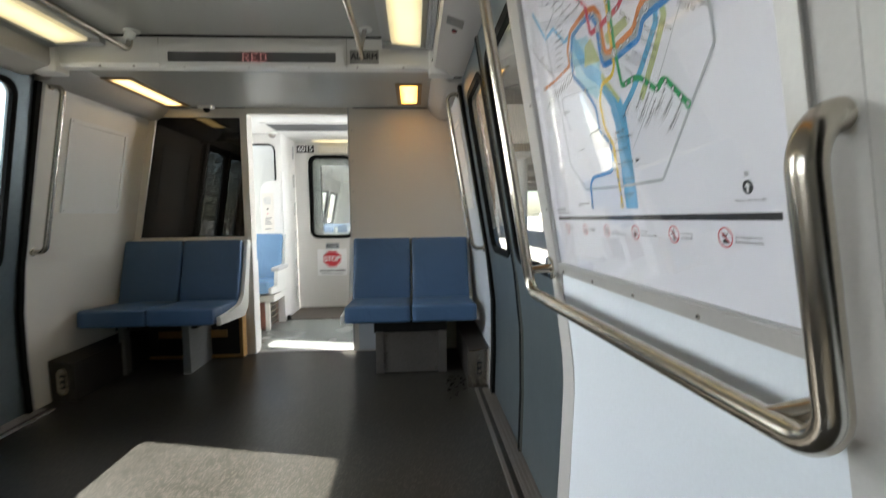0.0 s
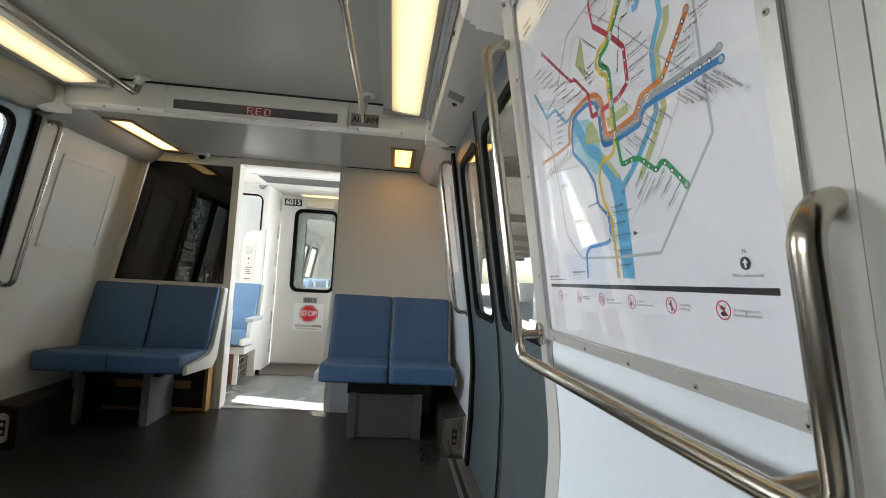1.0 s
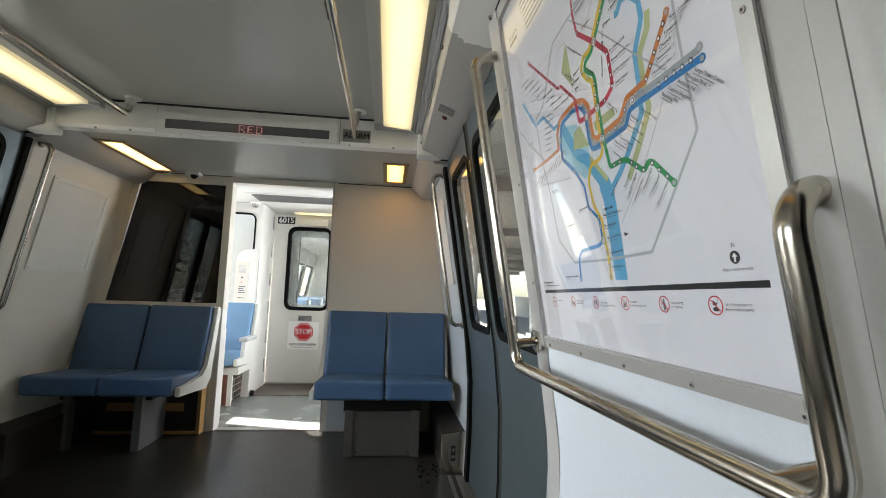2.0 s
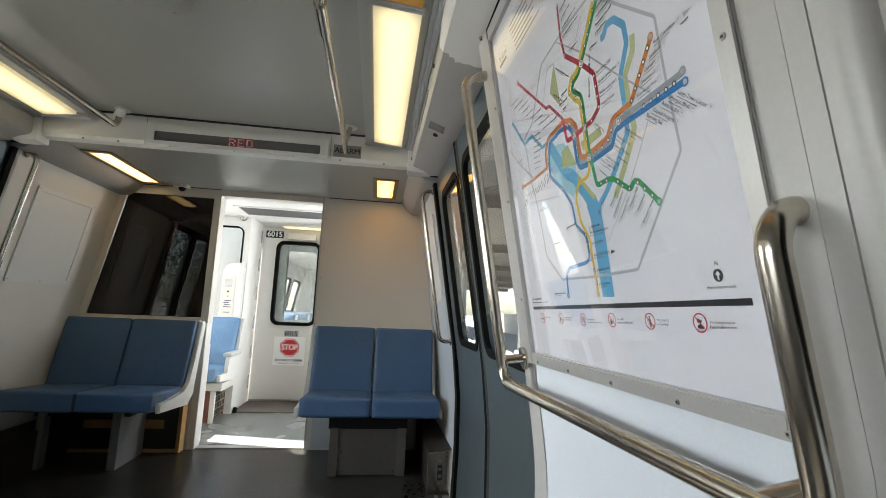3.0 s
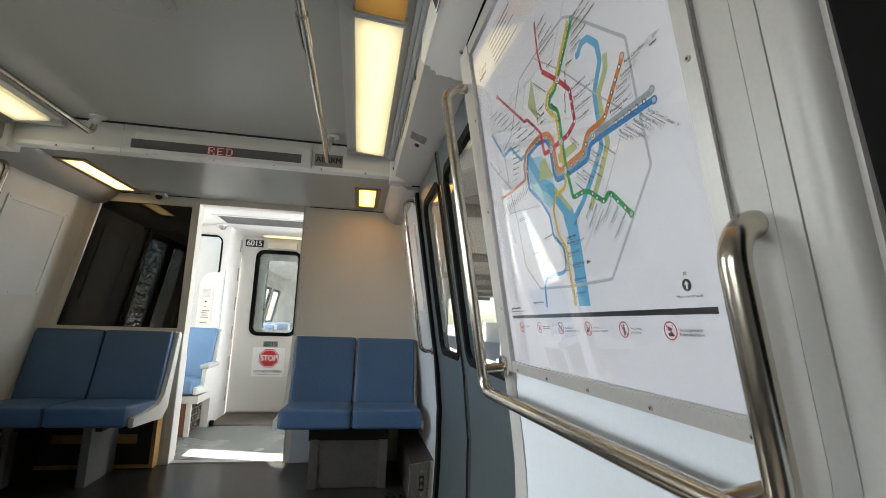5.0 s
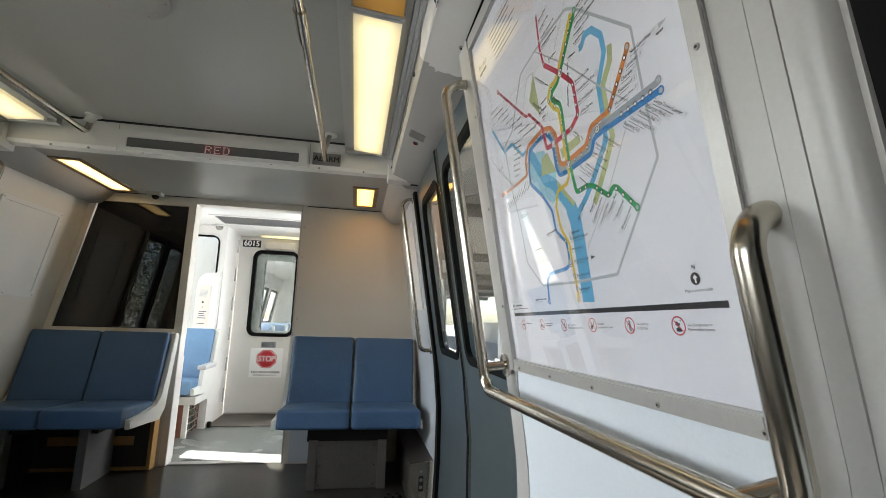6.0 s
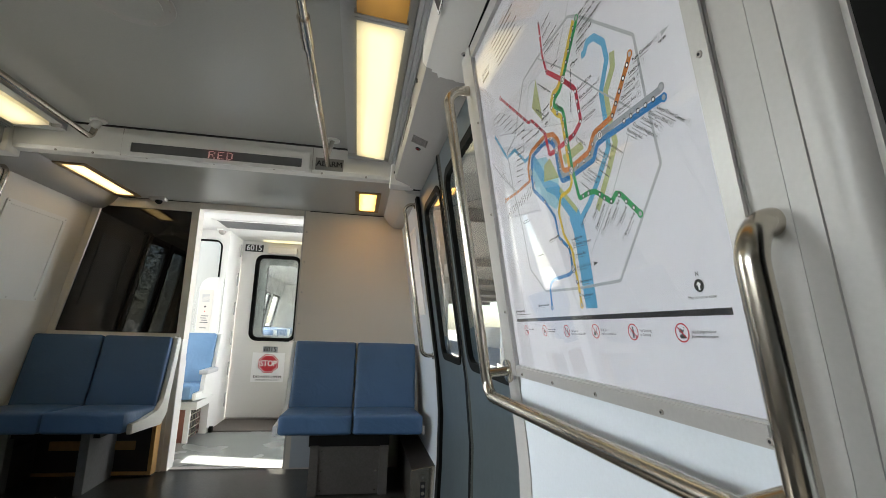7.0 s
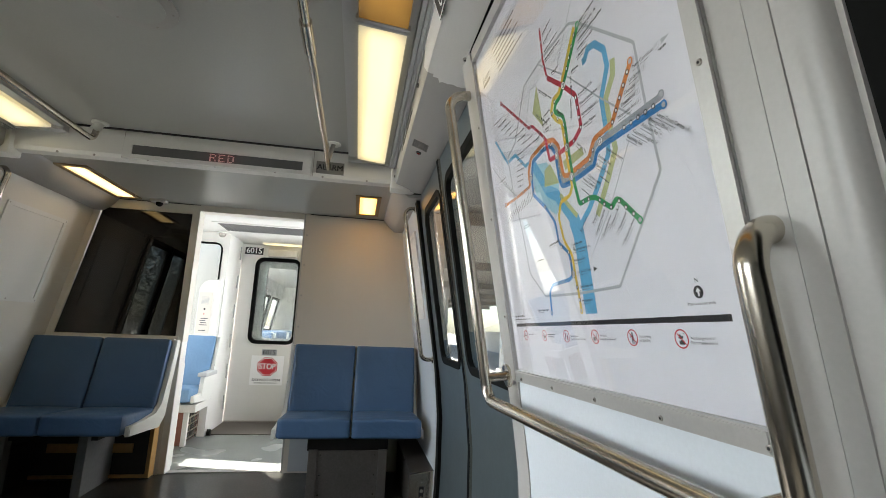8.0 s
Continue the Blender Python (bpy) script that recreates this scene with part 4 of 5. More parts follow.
BLUE_WAY = [(0.208, 0.174), (0.065, 0.176), (0.046, 0.175), (0.029, 0.154), (-0.055, 0.151), (-0.087, 0.154), (-0.094, 0.170), (-0.094, 0.225), (-0.107, 0.245), (-0.141, 0.251), (-0.199, 0.246), (-0.216, 0.210), (-0.219, 0.176), (-0.170, 0.134), (-0.140, 0.096), (-0.137, 0.052), (-0.103, 0.025), (-0.102, 0.001), (-0.103, -0.018), (-0.118, -0.025), (-0.194, -0.028), (-0.212, -0.042), (-0.217, -0.082)]
ribbon("silver_line", SILVER_WAY, LINE, SILVER, 5)
ribbon("silver_line", [(-0.450, 0.323), (-0.383, 0.255), (-0.310, 0.197)], 0.0035, GREY, 5)
ribbon("blue_line", BLUE_WAY[:14], LINE, BLUEINK, 6)
ribbon("blue_line", BLUE_WAY[13:], 0.0075, BLUEINK, 6)
ribbon("orange_line", ORANGE_WAY[:13], LINE, ORANGE, 7)
ribbon("orange_line", ORANGE_WAY[12:], 0.0070, ORANGE, 7)
ribbon("yellow_line", YELLOW_NORTH, LINE, YELLOW, 6)
ribbon("yellow_line", YELLOW_WAY, LINE * 0.8, YELLOW, 7)
ribbon("red_line", RED_WAY[:4], 0.0070, RED, 8)
ribbon("red_line", RED_WAY[3:11], LINE, RED, 8)
ribbon("red_line", RED_WAY[10:], 0.0070, RED, 8)
ribbon("green_line", GREEN_WAY, LINE * 0.95, GREEN, 9)


def dot(name, u, v, r, material, layer):
    bm = mesh()
    n = 14
    bm.faces.new([bm.verts.new(on_panel(u + r * math.cos(2 * math.pi * k / n), v + r * math.sin(2 * math.pi * k / n), 0.0003 + 0.00006 * layer)) for k in range(n)])
    return part(name, bm, material, board)


def stop(u, v, r=0.0042):
    dot("stop_ring", u, v, r, INK, 11)
    dot("stop", u, v, r * 0.56, WHITEINK, 13)


def stations(way, count, first=0.03, last=0.97, r=0.0042):
    """Evenly spaced stops along a line."""
    pts = [Vector(p) for p in way]
    steps = [(b - a).length for a, b in zip(pts, pts[1:])]
    whole = sum(steps)
    for k in range(count):
        d = whole * (first + (last - first) * k / (count - 1))
        for a, b, s in zip(pts, pts[1:], steps):
            if d <= s:
                p = a.lerp(b, d / s)
                stop(p.x, p.y, r)
                break
            d -= s


stations(RED_WAY[:4], 12, 0.04, 0.97, 0.0031)
stations(RED_WAY[10:], 5, 0.02, 0.98, 0.0031)
stations([(-0.383, 0.265), (-0.310, 0.197)], 8, 0.1, 0.95, 0.0026)
stations(ORANGE_WAY[12:], 7, 0.1, 0.98, 0.0031)
stations([(0.010, 0.288), (0.010, 0.232)], 4, 0, 0.999)
stations([(0.037, 0.392), (-0.003, 0.352)], 4, 0, 0.999)
stations([(0.153, 0.253), (0.099, 0.200)], 5, 0, 0.999)
stations([(0.124, 0.180), (0.191, 0.180)], 5, 0, 0.999)
for u, v in ((-0.020, 0.219), (-0.065, 0.319), (-0.081, 0.302), (-0.063, 0.283), (-0.045, 0.262), (-0.047, 0.242), (-0.046, 0.197), (-0.022, 0.105), (-0.004, 0.105), (0.029, 0.094), (0.040, 0.084), (0.057, 0.074), (0.080, 0.078), (0.094, 0.064), (0.109, 0.050),
             (-0.023, 0.163), (0.000, 0.163), (0.021, 0.168), (0.034, 0.180), (-0.087, 0.195), (-0.087, 0.179), (-0.107, 0.247), (-0.141, 0.255), (-0.158, 0.254), (-0.128, 0.042), (-0.104, 0.027), (-0.101, 0.009), (-0.093, -0.042), (-0.091, -0.066), (-0.173, 0.136)):
    stop(u, v)
for u, v in ((-0.024, 0.330), (-0.047, 0.218), (-0.089, 0.218), (-0.047, 0.161), (0.058, 0.186), (-0.218, 0.216), (-0.099, -0.016)):
    dot("interchange", u, v, 0.0082, INK, 13)
    dot("interchange", u, v, 0.0068, WHITEINK, 14)
    dot("interchange", u, v, 0.0046, INK, 15)
    dot("interchange", u, v, 0.0027, WHITEINK, 16)
for u, v, m in ((0.209, 0.188, SILVER), (0.210, 0.173, BLUEINK), (0.163, 0.264, ORANGE), (0.121, 0.038, GREEN), (-0.091, -0.086, YELLOW), (-0.217, -0.085, BLUEINK), (0.052, 0.401, GREEN), (-0.390, 0.199, ORANGE), (-0.325, 0.448, RED)):
    dot("terminus", u, v, 0.0064, m, 12)
    dot("terminus", u, v, 0.0038, GREY, 13)


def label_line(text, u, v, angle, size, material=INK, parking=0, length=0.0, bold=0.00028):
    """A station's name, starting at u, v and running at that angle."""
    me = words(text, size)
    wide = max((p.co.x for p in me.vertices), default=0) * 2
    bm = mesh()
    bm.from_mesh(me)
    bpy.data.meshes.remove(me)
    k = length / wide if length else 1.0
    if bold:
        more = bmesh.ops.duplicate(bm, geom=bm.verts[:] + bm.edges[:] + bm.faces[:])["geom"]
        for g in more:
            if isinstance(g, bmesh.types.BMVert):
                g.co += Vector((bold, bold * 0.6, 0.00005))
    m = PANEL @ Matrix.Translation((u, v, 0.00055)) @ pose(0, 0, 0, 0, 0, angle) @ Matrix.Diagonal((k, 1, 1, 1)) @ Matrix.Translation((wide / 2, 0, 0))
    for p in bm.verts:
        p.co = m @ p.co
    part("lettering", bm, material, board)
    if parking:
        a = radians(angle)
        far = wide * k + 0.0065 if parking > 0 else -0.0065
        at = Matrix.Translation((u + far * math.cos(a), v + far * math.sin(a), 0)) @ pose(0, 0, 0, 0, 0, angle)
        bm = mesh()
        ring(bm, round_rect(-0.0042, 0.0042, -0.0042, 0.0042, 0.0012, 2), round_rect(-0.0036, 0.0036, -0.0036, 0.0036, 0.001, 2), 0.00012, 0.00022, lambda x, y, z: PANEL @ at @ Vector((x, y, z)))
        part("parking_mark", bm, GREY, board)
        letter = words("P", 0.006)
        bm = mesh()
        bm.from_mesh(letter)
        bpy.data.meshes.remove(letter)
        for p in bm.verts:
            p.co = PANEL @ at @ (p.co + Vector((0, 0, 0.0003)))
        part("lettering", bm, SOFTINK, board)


def bars(u, v, angle, lengths, gap=0.0046, high=0.0019, material=SOFTINK):
    """Small print too fine to read."""
    bm = mesh()
    m = PANEL @ Matrix.Translation((u, v, 0.00095)) @ pose(0, 0, 0, 0, 0, angle)
    for k, w in enumerate(lengths):
        x = 0.0
        rnd = random.Random(int(u * 1000) * 7 + int(v * 1000) + k)
        while x < w:
            step = min(rnd.uniform(0.003, 0.010) * high / 0.0019, w - x + 0.002)
            bm.faces.new([bm.verts.new(m @ Vector(p)) for p in ((x, -k * gap, 0), (x + step - 0.0009, -k * gap, 0), (x + step - 0.0009, -k * gap + high, 0), (x, -k * gap + high, 0))])
            x += step
    return part("small_print", bm, material, board)


def letters(u, v, angle, length, size=0.0042, material=INK):
    """A name too fine to read: a row of narrow bars of uneven height."""
    bm = mesh()
    m = PANEL @ Matrix.Translation((u, v, 0.00095)) @ pose(0, 0, 0, 0, 0, angle)
    rnd = random.Random(int(u * 1000) * 11 + int(v * 1000))
    x = 0.0
    while x < length:
        w = rnd.uniform(0.35, 0.75) * size
        low, high = rnd.choice((0, 0, 0, -0.22)) * size, rnd.choice((0.62, 0.66, 0.7, 1.0)) * size
        if rnd.random() > 0.12:
            bm.faces.new([bm.verts.new(m @ Vector(p)) for p in ((x, low, 0), (x + w, low, 0), (x + w, high, 0), (x, high, 0))])
        x += w + 0.16 * size
    return part("small_print", bm, material, board)


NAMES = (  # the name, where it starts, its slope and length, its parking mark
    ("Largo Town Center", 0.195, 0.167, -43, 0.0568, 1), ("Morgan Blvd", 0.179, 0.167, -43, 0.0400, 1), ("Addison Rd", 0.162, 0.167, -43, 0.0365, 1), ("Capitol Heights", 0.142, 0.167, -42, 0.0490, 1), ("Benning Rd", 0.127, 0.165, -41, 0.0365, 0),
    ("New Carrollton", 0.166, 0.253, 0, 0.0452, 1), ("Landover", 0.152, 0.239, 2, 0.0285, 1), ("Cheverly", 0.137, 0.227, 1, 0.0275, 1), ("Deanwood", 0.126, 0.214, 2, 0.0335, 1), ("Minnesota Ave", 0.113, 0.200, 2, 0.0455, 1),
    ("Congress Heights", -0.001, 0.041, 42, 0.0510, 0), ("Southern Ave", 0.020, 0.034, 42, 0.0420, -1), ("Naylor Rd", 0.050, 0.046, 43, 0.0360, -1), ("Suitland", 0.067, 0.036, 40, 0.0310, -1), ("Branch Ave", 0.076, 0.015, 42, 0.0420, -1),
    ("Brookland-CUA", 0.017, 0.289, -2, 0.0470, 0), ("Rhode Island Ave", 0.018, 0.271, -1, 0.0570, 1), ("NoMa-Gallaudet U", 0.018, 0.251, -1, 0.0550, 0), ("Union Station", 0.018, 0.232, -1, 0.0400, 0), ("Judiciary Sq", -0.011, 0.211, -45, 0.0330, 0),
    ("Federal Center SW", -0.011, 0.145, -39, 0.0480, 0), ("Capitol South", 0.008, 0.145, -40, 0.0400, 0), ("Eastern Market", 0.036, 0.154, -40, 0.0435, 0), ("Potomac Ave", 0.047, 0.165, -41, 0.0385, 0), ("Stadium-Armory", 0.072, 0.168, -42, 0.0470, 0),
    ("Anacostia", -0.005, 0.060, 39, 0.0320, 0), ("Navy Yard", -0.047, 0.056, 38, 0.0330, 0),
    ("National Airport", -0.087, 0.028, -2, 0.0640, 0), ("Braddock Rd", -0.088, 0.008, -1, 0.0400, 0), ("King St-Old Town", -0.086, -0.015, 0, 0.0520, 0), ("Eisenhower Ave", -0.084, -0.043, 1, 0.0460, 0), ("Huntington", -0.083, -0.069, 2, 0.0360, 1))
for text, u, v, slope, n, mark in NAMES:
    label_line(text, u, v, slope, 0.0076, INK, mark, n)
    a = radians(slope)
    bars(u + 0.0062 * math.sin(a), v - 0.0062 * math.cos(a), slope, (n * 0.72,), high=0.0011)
for u, v, n, slope in ((0.050, 0.399, 0.055, 5), (0.046, 0.386, 0.062, 3), (0.046, 0.373, 0.076, 3), (0.039, 0.361, 0.048, 2), (0.034, 0.349, 0.036, 2), (0.009, 0.337, 0.024, -6),
                       (-0.070, 0.464, 0.040, 8), (-0.070, 0.446, 0.036, 8), (-0.072, 0.428, 0.056, 4), (-0.076, 0.412, 0.066, 1), (-0.058, 0.374, 0.032, -3), (-0.122, 0.374, 0.062, -43),
                       (-0.148, 0.330, 0.052, -42), (-0.128, 0.312, 0.040, 0), (-0.130, 0.297, 0.036, 0), (-0.118, 0.283, 0.026, 0), (-0.170, 0.282, 0.032, 4), (-0.088, 0.036, 0.040, 0),
                       (-0.290, -0.080, 0.058, 0), (-0.180, 0.052, 0.045, 3), (-0.062, 0.300, 0.026, -50), (-0.014, 0.262, 0.030, 74), (-0.002, 0.296, 0.036, 74)):
    letters(u, v, slope, n)
    bars(u, v - 0.0040, slope, (n * 0.6,), high=0.0011)
for k in range(9):
    letters(-0.392 + 0.0215 * k, 0.418 - 0.0165 * k, -4, 0.050 + 0.009 * (k % 3), 0.0040)
for k in range(9):
    letters(-0.392 + 0.019 * k, 0.150 + 0.002 * k, 33, 0.042 - 0.006 * (k % 2), 0.0040)
for k in range(7):
    letters(-0.300 + 0.004 * k, 0.218 + 0.012 * k, -8, 0.034 + 0.006 * (k % 2), 0.0036, SOFTINK)
for u, v, ls in ((-0.434, -0.0965, (0.098,)), (-0.300, 0.120, (0.03, 0.04)), (-0.405, 0.265, (0.04,)), (-0.250, 0.030, (0.035,))):
    bars(u, v, 0, ls)
letters(-0.434, -0.0890, 0, 0.060, 0.0050)
for u, v, ls in ((-0.020, 0.128, (0.030,)), (0.040, 0.132, (0.030,))):
    bars(u, v, -42, ls)
patch("exit_arrow", [(0.226, 0.2565), (0.243, 0.2540), (0.227, 0.2490)], GREY, 4)
letters(0.220, 0.2435, 0, 0.016, 0.0040, SOFTINK)
patch("exit_arrow", [(-0.026, -0.012), (-0.012, -0.016), (-0.026, -0.020)], SOFTINK, 6)
for k in range(7):
    bars(-0.330 + 0.004 * k, 0.600 - 0.0125 * k, 0, (0.15 - 0.018 * (k % 3),), high=0.0034)
label_line("System", -0.430, 0.566, 0, 0.022, SOFTINK)
bars(-0.430, 0.545, 0, (0.055,), high=0.008)
bars(-0.110, 0.590, 0, (0.10, 0.08))
# the black rule, compass and the rules below
patch("rule", [(-0.434, -0.1135), (0.247, -0.1125), (0.247, -0.1040), (-0.434, -0.1060)], INK, 3)
dot("compass", 0.204, -0.075, 0.0082, INK, 4)
patch("compass_arrow", [(0.204, -0.0695), (0.2085, -0.0745), (0.2055, -0.0745), (0.2055, -0.0805), (0.2025, -0.0805), (0.2025, -0.0745), (0.1995, -0.0745)], WHITEINK, 6)
label_line("N", 0.2015, -0.0605, 0, 0.0080)
label_line("Map is not to scale", 0.182, -0.0895, 0, 0.0056, INK, 0, 0.0463, 0.00012)
# the forbidden things: cigarette, cup and plate, dog and rabbit, player, littering figure, flame and can
BAN_SHAPES = (
    (((-0.6, -0.10), (0.45, -0.10), (0.45, 0.08), (-0.6, 0.08)), ((0.50, -0.10), (0.62, -0.10), (0.62, 0.08), (0.50, 0.08))),
    (((-0.45, -0.5), (-0.05, -0.5), (0.0, 0.15), (-0.5, 0.15)), ((0.1, -0.5), (0.55, -0.5), (0.55, -0.35), (0.1, -0.35)), ((0.15, -0.3), (0.5, -0.3), (0.35, 0.25))),
    (((-0.5, -0.55), (-0.35, -0.55), (-0.3, -0.1), (-0.1, 0.0), (-0.15, 0.35), (-0.45, 0.25)), ((0.1, -0.55), (0.5, -0.55), (0.42, 0.0), (0.3, 0.5), (0.2, 0.5), (0.15, 0.0))),
    (((-0.5, -0.55), (0.0, -0.55), (0.0, -0.05), (-0.5, -0.05)), ((0.22, -0.2), (0.32, -0.2), (0.42, 0.5), (0.32, 0.5))),
    (((-0.18, -0.7), (-0.05, -0.7), (0.0, -0.2), (0.06, -0.7), (0.2, -0.7), (0.18, 0.3), (-0.18, 0.3)), ((-0.18, 0.28), (-0.55, 0.05), (-0.5, -0.05), (-0.18, 0.12)), ((0.4, -0.7), (0.6, -0.7), (0.6, -0.4), (0.4, -0.4))),
    (((-0.45, 0.1), (-0.2, 0.5), (0.1, 0.25), (0.35, 0.35), (0.2, 0.05), (-0.15, -0.05)), ((-0.35, -0.58), (0.35, -0.58), (0.42, -0.28), (0.0, -0.1), (-0.42, -0.28))),
)
BAN_DOTS = ((), ((-0.25, 0.33, 0.08),), ((-0.3, 0.42, 0.12),), ((0.2, -0.22, 0.12), (-0.25, 0.15, 0.10)), ((0.0, 0.48, 0.15),), ((0.38, 0.52, 0.07),))
for k, (u, v, size) in enumerate(((-0.381, -0.135, 0.0125), (-0.274, -0.1345, 0.0125), (-0.169, -0.1345, 0.0128), (-0.059, -0.134, 0.0130), (0.051, -0.134, 0.0130), (0.158, -0.134, 0.0130))):
    bm = mesh()
    n = 28
    outer = [(u + size * math.cos(2 * math.pi * i / n), v + size * math.sin(2 * math.pi * i / n)) for i in range(n)]
    inner = [(u + size * 0.86 * math.cos(2 * math.pi * i / n), v + size * 0.86 * math.sin(2 * math.pi * i / n)) for i in range(n)]
    ring(bm, outer, inner, 0.00025, 0.0004, on_panel)
    h = size * 0.6
    w = size * 0.09
    sheet(bm, [(u - h, v + h - w), (u - h + w, v + h), (u + h, v - h + w), (u + h - w, v - h)], 0.00025, 0.0004, on_panel)
    part("ban_ring", bm, SIGNRED, board)
    bm = mesh()
    f = size
    for outline in BAN_SHAPES[k]:
        sheet(bm, [(u + a * f, v + b * f) for a, b in outline], 0.00012, 0.0002, on_panel)
    for a, b, wide in BAN_DOTS[k]:
        sheet(bm, round_rect(u + (a - wide) * f, u + (a + wide) * f, v + (b - wide) * f, v + (b + wide) * f, 0.95 * wide * f, 3), 0.00012, 0.0002, on_panel)
    part("ban_symbol", bm, INK, board)
for text, u, v, n in (("No Dangerous or", 0.176, -0.1330, 0.0408), ("Flammable Items", 0.175, -0.1390, 0.0432), ("No Littering", 0.069, -0.1320, 0.0268), ("or Spitting", 0.068, -0.1380, 0.0251), ("No Audio", -0.0415, -0.1320, 0.0210), ("(without earphones)", -0.043, -0.1380, 0.0477), ("No Animals", -0.150, -0.1345, 0.0285), ("(except service animals)", -0.151, -0.1400, 0.0575)):
    label_line(text, u, v, 1, 0.0056, INK, 0, n, 0.00012)
for u, ls in ((-0.362, (0.03,)), (-0.254, (0.035, 0.03))):
    bars(u, -0.133, 0, ls)

# the bent rail round the map
rail = thing("grab_rail", PANEL @ Vector((-0.1, -0.28, 0)), "bent brushed-steel grab rail framing the lower half of the map", "handrail")
OUT, OUT_R = 0.070, 0.053
pts = [on_panel(-0.553, 0.590, -0.01), on_panel(-0.553, 0.590, OUT), on_panel(-0.549, -0.303, OUT), on_panel(0.336, -0.310, OUT_R), on_panel(0.335, -0.020, OUT_R), on_panel(0.324, -0.021, 0.004)]
part("bar", tube(mesh(), rounded_path(pts, 0.044, 12), 0.0150, 24), STEEL, rail, smooth=True)
for u, v, w, d in ((-0.530, -0.245, -0.023, OUT), (0.300, -0.286, -0.036, OUT_R)):
    part("stub", tube(mesh(), [on_panel(u + w, v if u < 0 else -0.306, d), on_panel(u, v, 0.0)], 0.0125, 20), STEEL, rail, smooth=True)
    lift = 0.012 if u < 0 else 0.004
    part("flange", disc(mesh(), on_panel(u, v, lift), PANEL.to_3x3() @ Vector((0, 0, 1)), 0.031, 0.008, 28, 0.002), STEEL, rail, smooth=True)
    if u < 0:
        part("boss", disc(mesh(), on_panel(u, v, lift - 0.024), PANEL.to_3x3() @ Vector((0, 0, 1)), 0.026, 0.042, 28, 0.002), ALU, rail, smooth=True)
part("flange", disc(mesh(), on_panel(-0.553, 0.590, -0.014), PANEL.to_3x3() @ Vector((0, 0, 1)), 0.030, 0.008, 28, 0.002), STEEL, rail, smooth=True)
for y0, y1 in ((0.3569, 0.4000), (0.3298, 0.3562)):
    bm = mesh()
    curved(bm, 1, y0, y1, 0.0, 1.945, 0.0, 0.03, post_x)
    setting("trim_post", bm, POSTM, "pale grey wall post panel with narrow seams", True)
# the last panel rolls away into the window recess
bm = mesh()
rises = [0.0, 0.2, 0.39, 0.54, 0.66, 0.74, 0.80, 0.85, 0.90, 0.948, 0.99, 1.05, 1.3, 1.6, 1.945]
bend = [(0.3290, 0.03), (0.3290, 0.0)] + [(0.318 - 0.027 * math.sin(radians(a)), 0.022 * (1 - math.cos(radians(a)))) for a in range(0, 91, 10)] + [(0.291, 0.0235), (0.2855, 0.0235), (0.2855, 0.05)]
cols = [[bm.verts.new((post_x(z) + d, y, z)) for z in rises] for y, d in bend]
for a, b in zip(cols, cols[1:]):
    for i in range(len(rises) - 1):
        bm.faces.new((a[i], a[i + 1], b[i + 1], b[i]))
bmesh.ops.recalc_face_normals(bm, faces=bm.faces)
setting("trim_post", bm, POSTM, "pale grey wall post panel with a rounded edge", True)
bm = mesh()
curved(bm, 1, 0.318, 0.403, 0.0, 1.94, 0.004, 0.02, post_x)
setting("trim_seam", bm, POSTM, "narrow recessed seams between the wall post panels", True)
bm = mesh()
curved(bm, 1, 1.190, 1.215, 0.0, 1.93, 0.006, 0.02, near_x)
setting("trim_seam", bm, TRIM, "dark seam between the wall panel and the door post", True)
bm = mesh()
box(bm, 1.1345, 1.150, 0.262, 1.20, 1.9315, 1.9350)
setting("trim_joint", bm, RUBBER, "dark joint between cove and wall")

# ---- dark window beside the camera, and an unseen clear one opposite, added for daylight ----
for s, word in ((1, "right"), (-1, "left")):
    w = thing("window_" + word, (s * 1.3, -0.5, 0.98), "side window in a black rubber edge, of dark glass on the right", "window", kind="structure")
    bm = mesh()
    y0, y1, z0, z1 = WINDOW_ROOM[s]
    ring(bm, round_rect(y0 - 0.02, y1 + (0.048 if s > 0 else 0.026), z0 - 0.03, z1 + 0.10, 0.03), round_rect(y0 + 0.05, y1 - 0.06, z0 + 0.05, z1 - 0.05, 0.06), -0.006, 0.05, on_wall(s, off=0.018 if s > 0 else 0.0))
    part("window_frame", bm, RUBBER, w, smooth=True)
    pane = part("pane", sheet(mesh(), round_rect(y0 + 0.01, y1 - 0.01, z0 + 0.01, z1 - 0.01, 0.02), 0.03, 0.036, on_wall(s, off=0.018 if s > 0 else 0.0)), SMOKED if s > 0 else GLASS, w)
    pane.visible_shadow = False
# unseen windows; the right pair is added only to brighten the vestibule
for s, word in ((1, "right"), (-1, "left")):
    for y0, y1 in ((4.12, 4.61), (4.64, 5.05))[: 2 if s > 0 else 1]:
        w = thing("window_vestibule_" + word, (s * 1.3, y0, 0.96), "small unseen side window of the vestibule, placed to let light in", "window", kind="structure")
        bm = mesh()
        ring(bm, round_rect(y0 - 0.01, y1 + 0.01, 0.95, 1.81, 0.02), round_rect(y0 + 0.03, y1 - 0.03, 0.99, 1.77, 0.05), -0.004, 0.05, on_wall(s, FAR_SIDE[s]))
        part("window_frame", bm, RUBBER, w, smooth=True)
        pane = part("pane", sheet(mesh(), round_rect(y0 + 0.005, y1 - 0.005, 0.965, 1.795, 0.01), 0.03, 0.036, on_wall(s, FAR_SIDE[s])), GLASS, w)
        pane.visible_shadow = False
bm = mesh()
box(bm, -1.42, 1.42, Y_REAR - 0.06, Y_REAR, -0.05, 2.24)
setting("wall_rear", bm, WHITE, "plain white wall that closes the car")
bm = mesh()
